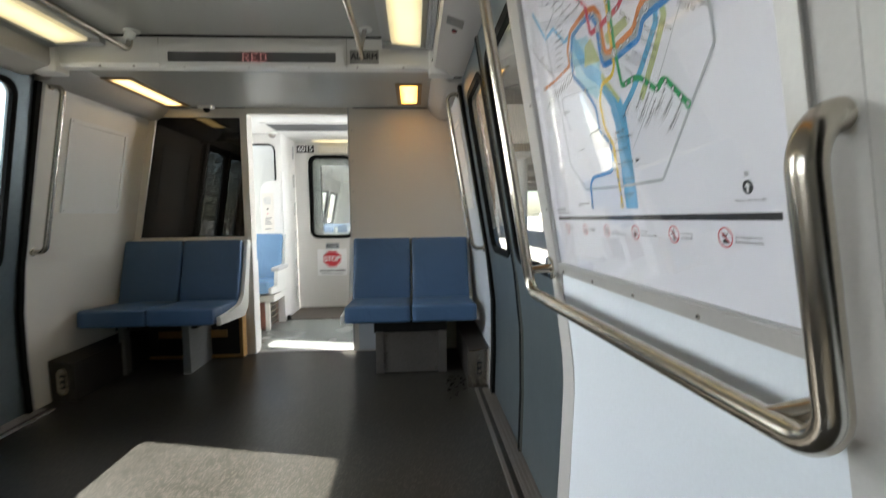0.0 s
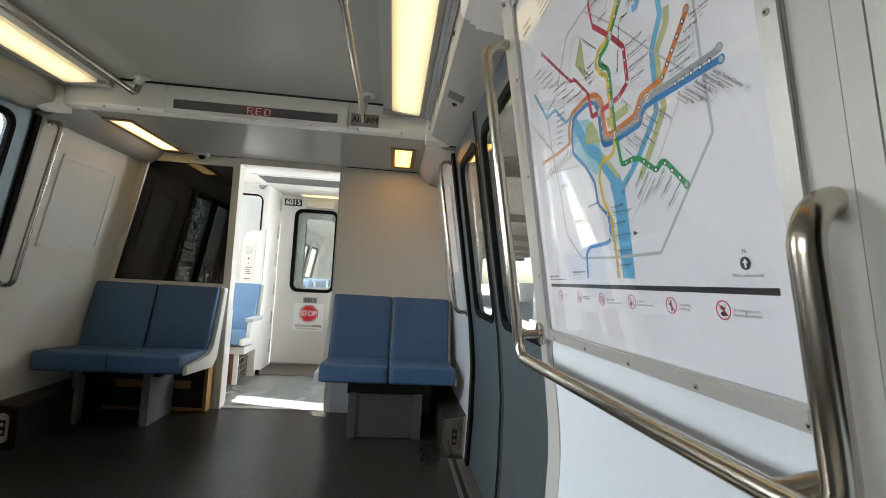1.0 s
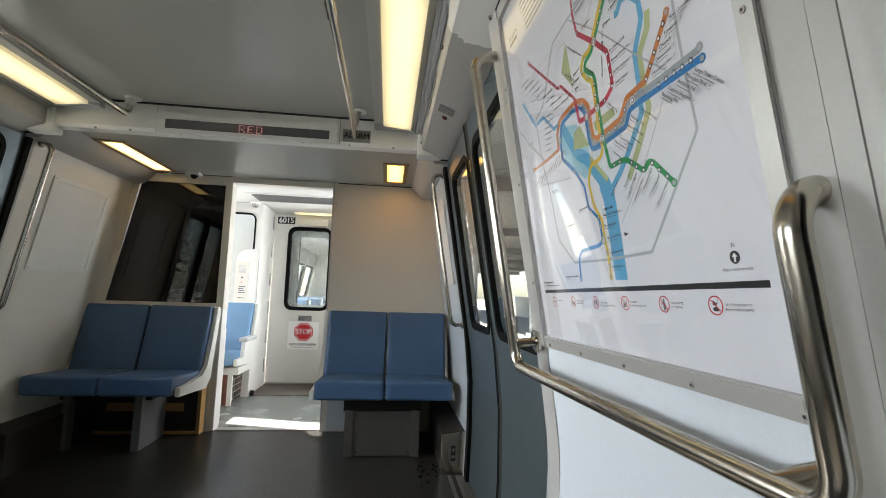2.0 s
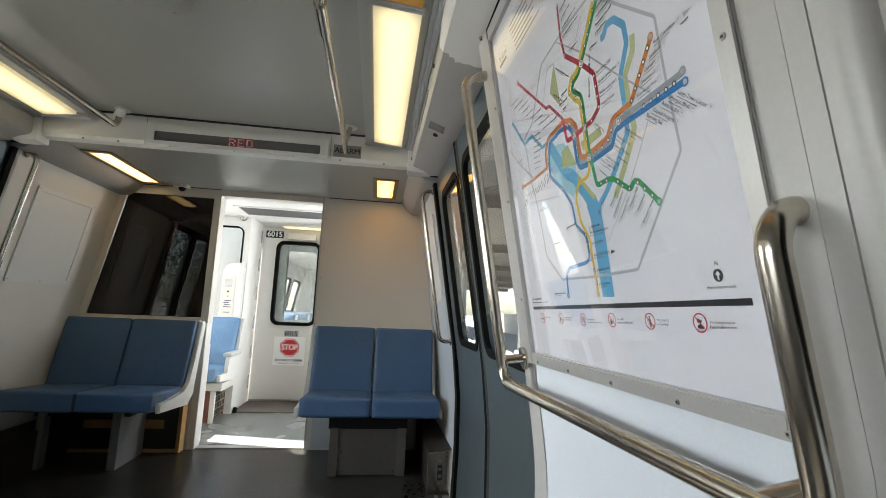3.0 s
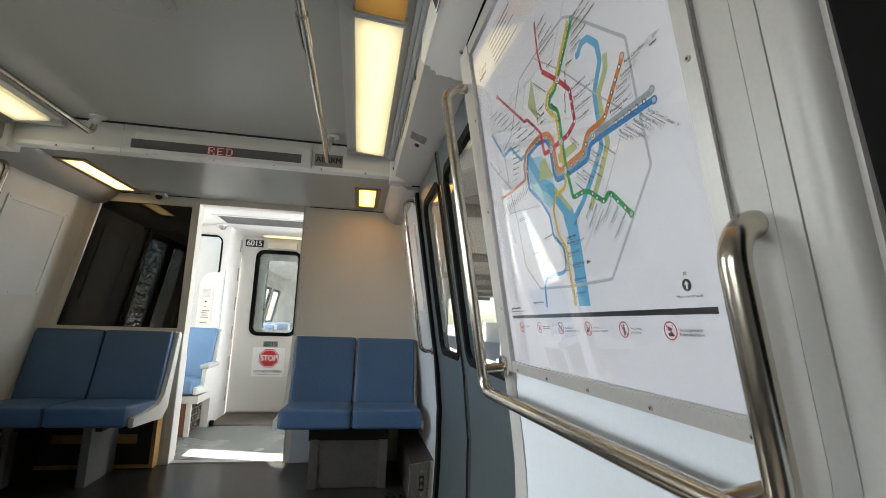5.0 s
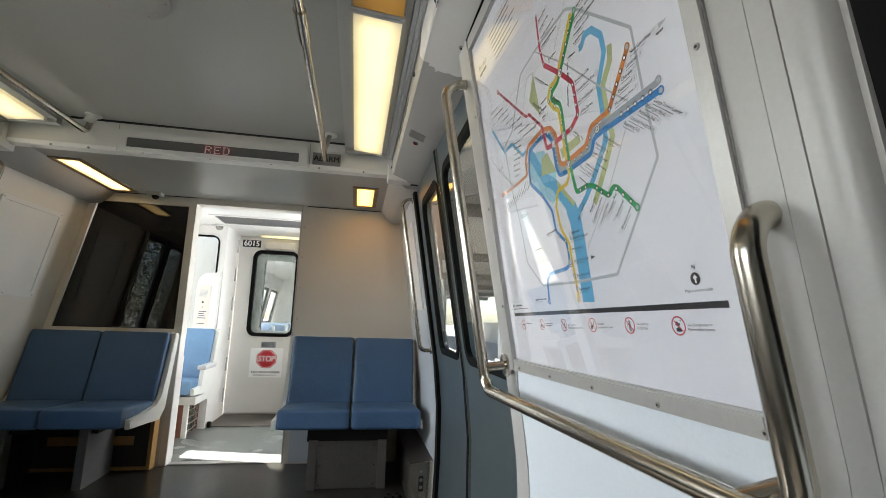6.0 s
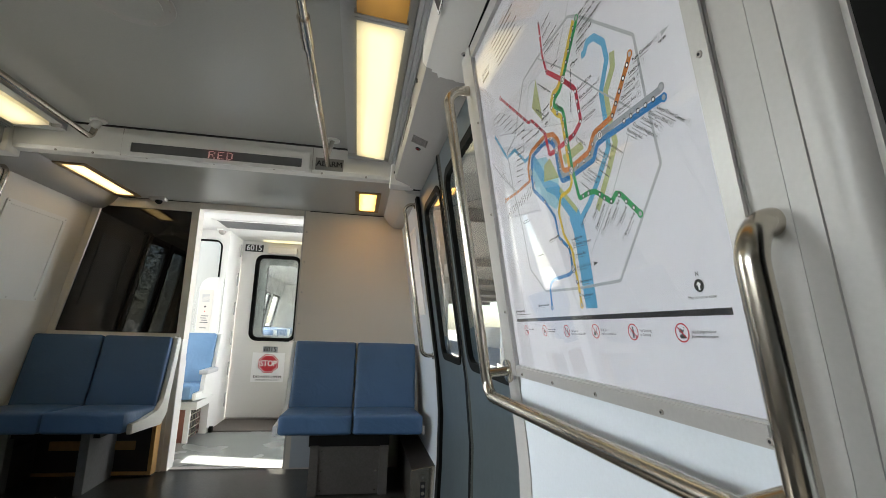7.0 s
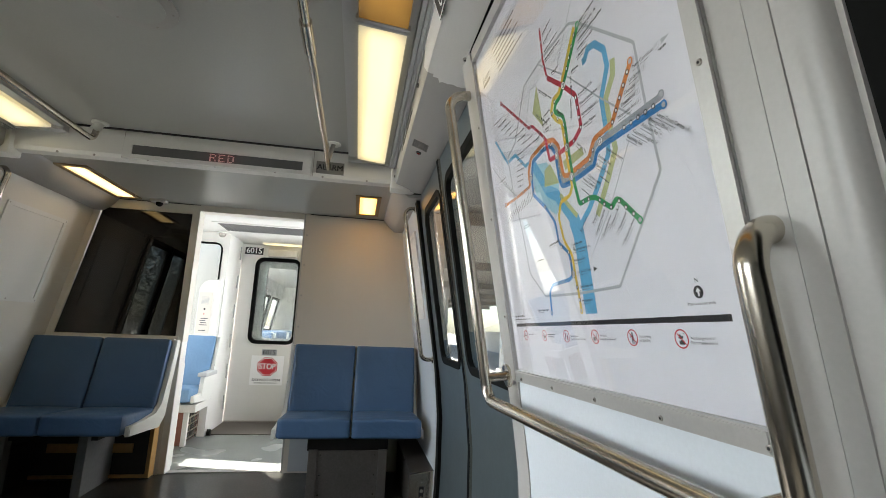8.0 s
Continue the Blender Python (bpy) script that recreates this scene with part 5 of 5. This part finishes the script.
box(bm, -1.32, 1.32, Y_REAR, 5.80, 2.30, 2.36)
setting("roof", bm, ROOFM, "metal roof of the train car")


# ---- benches ----
def bench(x0, x1, yf, label, aisle, pair=2, vinyl=BLUE):
    """A two-place bench: blue pads on a white shell. aisle: the side whose shell shows, -1 or 1."""
    a = thing("bench", ((x0 + x1) / 2, yf + 0.3, 0.0), label, "seat", "blue two-place benches")
    wide = (x1 - x0) / pair
    tilt = math.atan2(0.14, 0.485)
    for k in range(pair):
        xc = x0 + wide * (k + 0.5)
        m = Matrix.Translation((xc, yf + 0.235, 0.457)) @ pose(0, 0, 0, -3.5, 0, 0)
        part("cushion", pad(mesh(), m, wide / 2 - 0.003, 0.245, 0.061, 0.020, 0.009), vinyl, a, smooth=True)
        m = Matrix.Translation((xc, yf + 0.525, 0.722)) @ Matrix.Rotation(-tilt, 4, "X") @ pose(0, 0, 0, 90, 0, 0)
        part("backrest", pad(mesh(), m, wide / 2 - 0.005, 0.252, 0.034, 0.014, 0.008), vinyl, a, smooth=True)
    bm = mesh()
    outline = [(yf + 0.07, 0.412), (yf + 0.47, 0.378), (yf + 0.55, 0.44), (yf + 0.668, 0.968), (yf + 0.628, 0.974), (yf + 0.52, 0.47), (yf + 0.45, 0.425), (yf + 0.07, 0.428)]
    prism(bm, outline, x0 + 0.004, x1 - 0.004, along_x)
    part("shell", bm, SHELL, a, smooth=True)
    side = [(yf + 0.03, 0.402), (yf + 0.30, 0.385), (yf + 0.48, 0.368), (yf + 0.56, 0.43), (yf + 0.675, 0.945), (yf + 0.655, 0.965), (yf + 0.605, 0.962), (yf + 0.535, 0.70), (yf + 0.475, 0.53), (yf + 0.40, 0.475), (yf + 0.20, 0.462), (yf + 0.03, 0.462)]
    for s in (-1, 1):
        edge = x0 if s < 0 else x1
        t = 0.030 if s == aisle else 0.016
        bm = mesh()
        prism(bm, side, edge - (t if s < 0 else 0), edge + (t if s > 0 else 0), along_x)
        bmesh.ops.bevel(bm, geom=[e for e in bm.edges if abs(e.verts[0].co.x - e.verts[1].co.x) < 1e-4], offset=0.005, segments=2, affect="EDGES")
        part("side_cheek", bm, SHELL, a, smooth=True)
    return a


right_bench = bench(0.413, 1.335, 3.12, "blue vinyl two-place bench on a steel pedestal, backed against the bulkhead", -1)
# black block standing in for the shade between pedestal and seat
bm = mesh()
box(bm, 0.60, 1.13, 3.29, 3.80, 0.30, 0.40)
part("shade_block", bm, BLACK, right_bench)
foot_box = part("pedestal", box(mesh(), 0.665, 1.070, 3.283, 3.80, 0.004, 0.302, 0.004), PEDESTAL, right_bench)
for x in (0.612, 1.068):
    bm = mesh()
    box(bm, x, x + 0.058, 3.272, 3.80, 0.0, 0.308, 0.003)
    part("pedestal_channel", bm, DULL if x > 1 else PEDESTAL, right_bench)
for x in (0.69, 1.045):
    for z in (0.03, 0.15, 0.275):
        part("screw", disc(mesh(), (x, 3.2815, z), (0, -1, 0), 0.005, 0.003, 10), STEEL, foot_box)

left_bench = bench(-1.385, -0.478, 3.19, "blue vinyl two-place bench on two metal legs, below the dark glass", 1)
part("leg", box(mesh(), -1.268, -1.222, 3.425, 3.49, 0.0, 0.385, 0.003), LEGM, left_bench)
part("leg", box(mesh(), -0.812, -0.758, 3.413, 3.84, 0.0, 0.375, 0.004), LEGM, left_bench)
# black block standing in for the shade below this seat
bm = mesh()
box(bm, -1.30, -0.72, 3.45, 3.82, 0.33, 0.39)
part("shade_block", bm, BLACK, left_bench)

crate = thing("under_seat_box", (-0.88, 3.74, 0.0), "black equipment box with tan wooden edges under the bench", "box")
part("panel", box(mesh(), -1.36, -0.505, 3.77, 3.84, 0.0, 0.36), BLACK, crate)
part("edge_strip", box(mesh(), -0.53, -0.503, 3.752, 3.84, 0.01, 0.36, 0.003), TAN, crate)
part("edge_strip", box(mesh(), -1.25, -0.53, 3.755, 3.772, 0.012, 0.034, 0.002), TAN, crate)
part("tan_plate", box(mesh(), -1.17, -0.63, 3.760, 3.772, 0.178, 0.238, 0.002), TAN, crate)


def heater(side):
    a = thing("heater_box", (side * 1.31, 3.4, 0.0), "dull steel heater box along the foot of the wall", "heater", "heater boxes")
    bm = mesh()
    prism(bm, [(side * 1.25, 0.0), (side * 1.41, 0.0), (side * 1.41, 0.262), (side * 1.38, 0.262), (side * 1.25, 0.245)], 2.966, 3.85, along_y)
    part("casing", bm, CASING, a)
    bm = mesh()
    prism(bm, [(side * 1.245, 0.0), (side * 1.392, 0.0), (side * 1.392, 0.262), (side * 1.245, 0.240)], 2.955, 2.966, along_y)
    bmesh.ops.bevel(bm, geom=bm.edges[:], offset=0.002, segments=1, affect="EDGES")
    # the left plate gets the shade-darkened casing colour instead of steel
    part("front_plate", bm, STEEL if side > 0 else CASING, a)
    u = (lambda x: side * x)
    xs = sorted((u(1.285), u(1.355)))
    oval = part("oval_plate", sheet(mesh(), round_rect(xs[0], xs[1], 0.045, 0.215, 0.0345), -0.004, 0.001, flat_y(2.955)), STEEL, a)
    part("socket", sheet(mesh(), round_rect(xs[0] + 0.02, xs[1] - 0.02, 0.085, 0.175, 0.004), -0.006, -0.003, flat_y(2.955)), INK, oval)
    for z in (0.11, 0.15):
        part("contact", disc(mesh(), ((xs[0] + xs[1]) / 2, 2.9485, z), (0, -1, 0), 0.011, 0.004, 16), STEEL, oval)
    for z in (0.062, 0.198):
        part("screw", disc(mesh(), ((xs[0] + xs[1]) / 2, 2.950, z), (0, -1, 0), 0.005, 0.003, 10), DULL, oval)


heater(1)
heater(-1)

# seat in the vestibule
far_bench = bench(-1.37, -0.515, 4.44, "blue vinyl seat, paler as if lit, with a white armrest in the vestibule", 1, 2, LIT_BLUE)
part("armrest", box(mesh(), -0.535, -0.455, 4.64, 4.98, 0.605, 0.645, 0.012), TRIM, far_bench)
bm = mesh()
prism(bm, [(4.65, 0.44), (4.98, 0.44), (5.00, 0.61), (4.68, 0.61)], -0.515, -0.480, along_x)
part("armrest_support", bm, SHELL, far_bench)
cabinet = thing("seat_base_cabinet", (-0.9, 4.85, 0.0), "white-edged brown cabinet with a steel grille under the seat", "cabinet")
part("body", box(mesh(), -1.34, -0.62, 4.70, 5.14, 0.0, 0.29), BROWN, cabinet)
part("top", box(mesh(), -1.34, -0.52, 4.66, 5.14, 0.29, 0.362, 0.006), WHITE, cabinet)
part("leg", box(mesh(), -0.615, -0.575, 4.665, 4.70, 0.0, 0.29), WHITE, cabinet)
part("rear_panel", box(mesh(), -0.60, -0.53, 5.06, 5.146, 0.0, 0.80), WHITE, cabinet)
grille = part("backing", box(mesh(), -0.62, -0.60, 4.70, 4.97, 0.02, 0.29), BLACK, cabinet)
for z in (0.06, 0.12, 0.18, 0.24):
    part("grille_bar", tube(mesh(), [(-0.575, 4.70, z), (-0.575, 4.97, z)], 0.007, 8), STEEL, grille, smooth=True)
for y in (4.76, 4.85, 4.94):
    part("grille_bar", tube(mesh(), [(-0.580, y, 0.03), (-0.580, y, 0.28)], 0.005, 8), STEEL, grille, smooth=True)
part("caster", disc(mesh(), (-0.50, 5.10, 0.03), (1, 0, 0), 0.03, 0.03, 16), RUBBER, cabinet)

# ---- small fittings ----
def wall_frame(side):
    """The empty poster frame on the wall between door and bulkhead."""
    a = thing("poster_frame", (side * 1.24, 3.27, 1.21), "empty white poster frame screwed to the wall", "frame", "poster frames")
    place = on_wall(side, FAR_SIDE[side])
    rim = part("rim", ring(mesh(), round_rect(3.045, 3.615, 1.190, 1.782, 0.012), round_rect(3.075, 3.585, 1.220, 1.754, 0.006), -0.010, 0.0, place), WHITE, a, smooth=True)
    part("panel", sheet(mesh(), round_rect(3.073, 3.587, 1.218, 1.756, 0.006), -0.003, -0.0005, place), WHITE, rim)
    for y, z in ((3.06, 1.205), (3.60, 1.205), (3.06, 1.768), (3.60, 1.768), (3.33, 1.205)):
        part("screw", disc(mesh(), place(y, z, -0.010), (-side, 0, 0), 0.0045, 0.003, 8), DULL, rim)


wall_frame(-1)
wall_frame(1)

sign = thing("display_sign", (0.03, Y_BEAM, 2.0), "dark display strip with red letters in a white housing", "sign")
part("housing", ring(mesh(), round_rect(-0.475, 0.530, 1.985, 2.105, 0.006), round_rect(-0.430, 0.483, 2.008, 2.063, 0.004), -0.014, 0.0, flat_y(Y_BEAM)), WHITE, sign)
part("screen", box(mesh(), -0.430, 0.483, Y_BEAM - 0.008, Y_BEAM - 0.001, 2.008, 2.063), DARKGREY, sign)
GLYPHS = {"R": ("1110", "1001", "1001", "1110", "1010", "1001", "1001"), "E": ("1111", "1000", "1000", "1110", "1000", "1000", "1111"), "D": ("1110", "1001", "1001", "1001", "1001", "1001", "1110")}
for k, letter in enumerate("RED"):
    bm = mesh()
    for j, row in enumerate(GLYPHS[letter]):
        for i, bit in enumerate(row):
            if bit == "1":
                x, z = -0.030 + 0.048 * k + 0.0092 * i, 2.055 - 0.0064 * j
                box(bm, x, x + 0.0076, Y_BEAM - 0.0095, Y_BEAM - 0.0078, z - 0.0030, z)
    part("letter", bm, LED, sign, "red lit display letter")
alarm = thing("alarm_plate", (0.64, Y_BEAM, 2.04), "grey plate lettered for the alarm on the beam", "sign")
part("plate", box(mesh(), 0.560, 0.722, Y_BEAM - 0.006, Y_BEAM + 0.001, 2.005, 2.080, 0.002), PLATEGREY, alarm)
lettering("ALARM", 0.048, facing(0.641, Y_BEAM - 0.008, 2.043), INK, alarm, 0.98, bold=0.0012)
bm = mesh()
for x in (-0.80, -0.62, -0.35, 0.0, 0.33, 0.60, 0.86):
    disc(bm, (x, Y_BEAM + 0.006, 1.988), (0, -0.6, -1), 0.006, 0.006, 10)
box(bm, 0.541, 0.544, Y_BEAM - 0.0012, Y_BEAM + 0.002, 1.986, 2.15)
box(bm, -0.482, -0.479, Y_BEAM - 0.0012, Y_BEAM + 0.002, 1.986, 2.15)
setting("trim_beam_screws", bm, DULL, "small screws and joints along the beam")

speaker = thing("cove_speaker", (1.09, 2.0, 1.96), "small slotted speaker grille in the cove panel", "speaker")
COVE_N = Vector((-0.353, 0, -0.935)).normalized()


def on_cove(x, y, d=0.0, side=1):
    return Vector((side * x, y, 1.972 - (x - 1.055) * 0.379)) + Vector((side * COVE_N.x, 0, COVE_N.z)) * d


bm = mesh()
for k in range(7):
    w = 0.040
    c = on_cove(1.094, 1.990 + 0.0115 * (k - 3), 0.001)
    box(bm, c.x - w * 0.93, c.x + w * 0.93, c.y - 0.0025, c.y + 0.0025, c.z - 0.0015, c.z + 0.0015, 0, Matrix.Translation(c) @ Matrix.Rotation(math.atan(0.379), 4, "Y") @ Matrix.Translation(-c))
part("grille", bm, PLATEGREY, speaker)
doors_mark = thing("door_print", (1.024, 2.0, 2.02), "faint dark print along the cove edge above the doors", "sign")
bm = mesh()
rng = random.Random(3)
y = 1.80
while y < 2.22:
    w = rng.uniform(0.012, 0.026)
    box(bm, 1.0285, 1.0300, y, y + w, 2.022 - rng.choice((0, 0.006)), 2.040)
    y += w + rng.uniform(0.008, 0.018)
part("small_print", bm, DARKGREY, doors_mark)
eye = thing("indicator_lamp", on_cove(1.098, 2.072), "small round indicator lamp with a dark red lens", "lamp")
part("bezel", disc(mesh(), on_cove(1.098, 2.072, 0.002), COVE_N, 0.013, 0.006, 18, 0.001), INK, eye)
part("lens", disc(mesh(), on_cove(1.098, 2.072, 0.006), COVE_N, 0.008, 0.004, 14), DEEPRED, eye)
film = mesh()
edge = [(1.058, 1.395), (1.058, 1.418), (1.076, 1.412), (1.084, 1.434), (1.092, 1.422), (1.112, 1.418), (1.128, 1.406), (1.146, 1.408), (1.146, 1.395)]
film.faces.new([film.verts.new(on_cove(x, y, 0.0015)) for x, y in edge])
setting("trim_torn_film", film, WHITE, "torn edge of the white film on the cove panel")
bolt = thing("cove_lock", on_cove(1.136, 1.248), "small round lock on the cove panel", "lock")
part("ring", disc(mesh(), on_cove(1.136, 1.248, 0.003), COVE_N, 0.011, 0.006, 18, 0.001), DULL, bolt)
part("keyhole", disc(mesh(), on_cove(1.136, 1.248, 0.0065), COVE_N, 0.005, 0.002, 6), INK, bolt)
bm = mesh()
for k in range(2):
    disc(bm, (1.026 - 0.004, 1.55 + 1.05 * k, 2.005), (-1, 0, 0), 0.008, 0.006, 14)
setting("trim_cove_screws", bm, DARKGREY, "dark screws on the cove edge")
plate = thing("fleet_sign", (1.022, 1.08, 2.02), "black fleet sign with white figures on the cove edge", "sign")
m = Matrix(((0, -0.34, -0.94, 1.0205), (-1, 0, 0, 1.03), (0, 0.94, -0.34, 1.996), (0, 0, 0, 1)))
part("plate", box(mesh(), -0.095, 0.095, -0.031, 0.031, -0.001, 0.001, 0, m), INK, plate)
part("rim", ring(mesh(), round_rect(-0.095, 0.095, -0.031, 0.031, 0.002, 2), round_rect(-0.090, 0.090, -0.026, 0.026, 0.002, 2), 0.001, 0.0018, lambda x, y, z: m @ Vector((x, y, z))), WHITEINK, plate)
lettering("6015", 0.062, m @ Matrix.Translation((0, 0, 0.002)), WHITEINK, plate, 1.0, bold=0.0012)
doors_word = thing("door_lettering", (-1.03, 2.335, 2.08), "grey stencilled word on the cove panel", "sign")
lettering("DOORS", 0.042, Matrix.Translation((-1.0275, 2.335, 2.086)) @ pose(0, 0, 0, 90, 0, 90), DARKGREY, doors_word, 1.1)

eye = thing("security_camera", (-0.72, 3.80, 2.03), "small white dome camera under the ceiling", "camera")
part("base", box(mesh(), -0.775, -0.665, 3.76, 3.83, 2.008, 2.033, 0.008), SHELL, eye)
bm = mesh()
bmesh.ops.create_uvsphere(bm, u_segments=20, v_segments=12, radius=0.026, matrix=Matrix.Translation((-0.715, 3.79, 2.004)))
part("dome", bm, RUBBER, eye, smooth=True)
eye = thing("dome_camera", (-0.60, 5.08, 2.05), "small clear dome camera in the vestibule corner", "camera")
part("base", disc(mesh(), (-0.60, 5.08, 2.043), (0, 0, 1), 0.055, 0.016, 24, 0.003), SHELL, eye, smooth=True)
bm = mesh()
bmesh.ops.create_uvsphere(bm, u_segments=20, v_segments=12, radius=0.038, matrix=Matrix.Translation((-0.60, 5.08, 2.03)))
part("dome", bm, DULL, eye, smooth=True)
hatch = thing("ceiling_speaker", (0.055, 1.52, 2.15), "round grey speaker cover on the ceiling panel", "speaker")
part("rim", disc(mesh(), (0.055, 1.52, 2.146), (0, 0, 1), 0.135, 0.010, 48, 0.004), COVEM, hatch, smooth=True)
part("mesh_disc", disc(mesh(), (0.055, 1.52, 2.1405), (0, 0, 1), 0.095, 0.003, 48), CEIL, hatch, smooth=True)
for k in range(6):
    t = radians(60 * k + 15)
    part("screw", disc(mesh(), (0.055 + 0.118 * math.cos(t), 1.52 + 0.118 * math.sin(t), 2.1405), (0, 0, 1), 0.004, 0.003, 8), DULL, hatch)

# ---- outside: station and next car ----
bm = mesh()
box(bm, 1.9, 12.0, -30, 40, 3.3, 3.5)
for k in range(12):
    box(bm, 1.9, 12.0, -28 + 6 * k, -27.7 + 6 * k, 3.05, 3.3)
setting("canopy", bm, SOFFIT, "grey ribbed station canopy over the platform")
bm = mesh()
box(bm, 12.0, 12.3, -30, 40, -1.25, 1.2)
setting("wall_platform", bm, CONCRETE, "low concrete wall behind the platform")
for k in range(6):
    a = thing("canopy_column", (5.2, -2 + 5 * k, 0), "round grey column that carries the canopy", "column", "canopy columns")
    part("shaft", tube(mesh(), [(5.2, -2 + 5 * k, -0.02), (5.2, -2 + 5 * k, 3.3)], 0.20, 20), ROOFM, a, smooth=True)
    part("foot", disc(mesh(), (5.2, -2 + 5 * k, 0.05), (0, 0, 1), 0.28, 0.14, 20), CONCRETE, a, smooth=True)
# tan block added outside, standing in for the interior's reflection in the door glass
pier = thing("reflection_block", (1.95, 7.0, -0.02), "square tan panelled block, stand-in for the interior reflected in the door glass", "pier")
part("body", box(mesh(), 1.76, 2.14, 6.9, 7.5, -0.02, 3.30, 0.012), SANDY, pier)
part("plinth", box(mesh(), 1.74, 2.16, 6.88, 7.52, -0.02, 0.30, 0.01), CONCRETE, pier)
for z in (1.02, 1.98, 2.94):
    part("panel_joint", box(mesh(), 1.757, 2.143, 6.897, 7.503, z, z + 0.012), DARKGREY, pier)
part("notice", box(mesh(), 1.90, 2.02, 6.890, 6.899, 0.72, 0.92), PLATEGREY, pier)
pylon = thing("platform_sign", (3.6, 6.2, -0.02), "dark station sign board with small white print", "sign")
part("post", box(mesh(), 3.55, 3.65, 6.15, 6.25, -0.02, 2.3), DARKGREY, pylon)
part("board", box(mesh(), 3.2, 4.0, 6.10, 6.30, 1.45, 2.25, 0.02), INK, pylon)
bm = mesh()
for k in range(6):
    box(bm, 3.28, 3.65 + 0.05 * (k % 3), 6.095, 6.10, 1.55 + 0.10 * k, 1.60 + 0.10 * k)
part("small_print", bm, WHITEINK, pylon)
bm = mesh()
box(bm, 1.70, 2.25, -30, 40, -0.022, -0.012)
setting("pavement_edge", bm, ROOFM, "darker warning strip along the platform edge")

# wooded slope behind the tracks on the other side: many small leaf clumps
rng = random.Random(11)
verts, faces = [], []
for k in range(24000):
    y = rng.uniform(-46, -5)
    x = -5.0 - abs(rng.gauss(0, 1.3)) - 0.5 * math.sin(0.9 * y) - 0.4 * math.sin(2.3 * y + 1.0)
    crest = 4.6 + 1.1 * math.sin(0.7 * y) + 0.6 * math.sin(2.1 * y)
    z = -1.3 + (crest + 1.3) * rng.random() ** 0.8
    a = Vector((rng.gauss(0, 1), rng.gauss(0, 1), rng.gauss(0, 1))).normalized() * rng.uniform(0.03, 0.10)
    b = a.orthogonal().normalized() * rng.uniform(0.02, 0.08)
    n = len(verts)
    verts += [Vector((x, y, z)) + e for e in (a, b, -a, -b)]
    faces.append((n, n + 1, n + 2, n + 3))
leaves = bpy.data.meshes.new("trackside_bushes")
leaves.from_pydata(verts, [], faces)
leaves.materials.append(LEAF)
tagged(new("trackside_bushes", leaves), "dark green bushes on the slope beside the track", "bushes", kind="stuff")

next_car = thing("neighbour_car", (0, 8.5, 0), "end of the next white train car seen through the door window", "train car")
bm = mesh()
ring(bm, round_rect(-1.4, 1.4, -0.05, 2.3, 0.01), round_rect(-0.36, 0.16, 0.90, 1.88, 0.07), 0.0, 0.06, flat_y(6.35))
part("end_wall", bm, WHITE, next_car)
part("gasket", ring(mesh(), round_rect(-0.38, 0.18, 0.88, 1.90, 0.09), round_rect(-0.345, 0.145, 0.915, 1.865, 0.06), -0.01, 0.05, flat_y(6.35)), RUBBER, next_car, smooth=True)
part("floor_plate", box(mesh(), -1.38, 1.38, 6.41, 13.0, -0.06, 0.0), FLOORM, next_car)
part("roof_panel", box(mesh(), -1.3, 1.3, 6.41, 13.0, 2.10, 2.16), WHITE, next_car)
part("rear_wall", box(mesh(), -1.4, 1.4, 13.0, 13.06, -0.05, 2.2), WHITE, next_car)
for s in (1, -1):
    bm = mesh()
    curved(bm, s, 6.41, 13.0, -0.05, 0.95, 0.0, 0.06)
    curved(bm, s, 6.41, 13.0, 1.75, 2.2, 0.0, 0.06)
    for k in range(6):
        curved(bm, s, 6.41 + 1.25 * k, 6.70 + 1.25 * k, 0.95, 1.75, 0.0, 0.06)
    part("side_wall", bm, WHITE, next_car)
    for k in range(5):
        part("window_edge", ring(mesh(), round_rect(6.68 + 1.25 * k, 7.68 + 1.25 * k, 0.94, 1.76, 0.05), round_rect(6.73 + 1.25 * k, 7.63 + 1.25 * k, 0.99, 1.71, 0.05), -0.01, 0.03, on_wall(s)), RUBBER, next_car)
part("lamp", box(mesh(), 0.75, 0.90, 6.6, 12.5, 2.085, 2.10), LENS, next_car)
for k in range(3):
    for s in (1, -1):
        x0, x1 = sorted((s * 0.45, s * 1.3))
        bench(x0, x1, 7.3 + 1.5 * k, "blue bench in the next car", -s)
gang = mesh()
box(gang, -1.2, 1.2, 5.80, 6.35, -0.12, -0.06)
setting("trim_gangway", gang, DULL, "steel gangway plate between the cars")

# scraps of dirt by the heater box
rng = random.Random(5)
bm = mesh()
for k in range(34):
    x, y = 1.17 + rng.gauss(0, 0.045), 3.00 + rng.gauss(0, 0.07)
    r = rng.uniform(0.004, 0.013)
    m = pose(x, y, 0.004, rng.uniform(-25, 25), rng.uniform(-25, 25), rng.uniform(0, 360))
    if x < 1.235:
        box(bm, -r, r, -r * 0.5, r * 0.5, -0.002, 0.002, 0, m)
scraps = part("floor_scraps", bm, RUBBER, None)
tagged(scraps, "small brown scraps of dirt on the floor by the heater", "litter", kind="stuff")
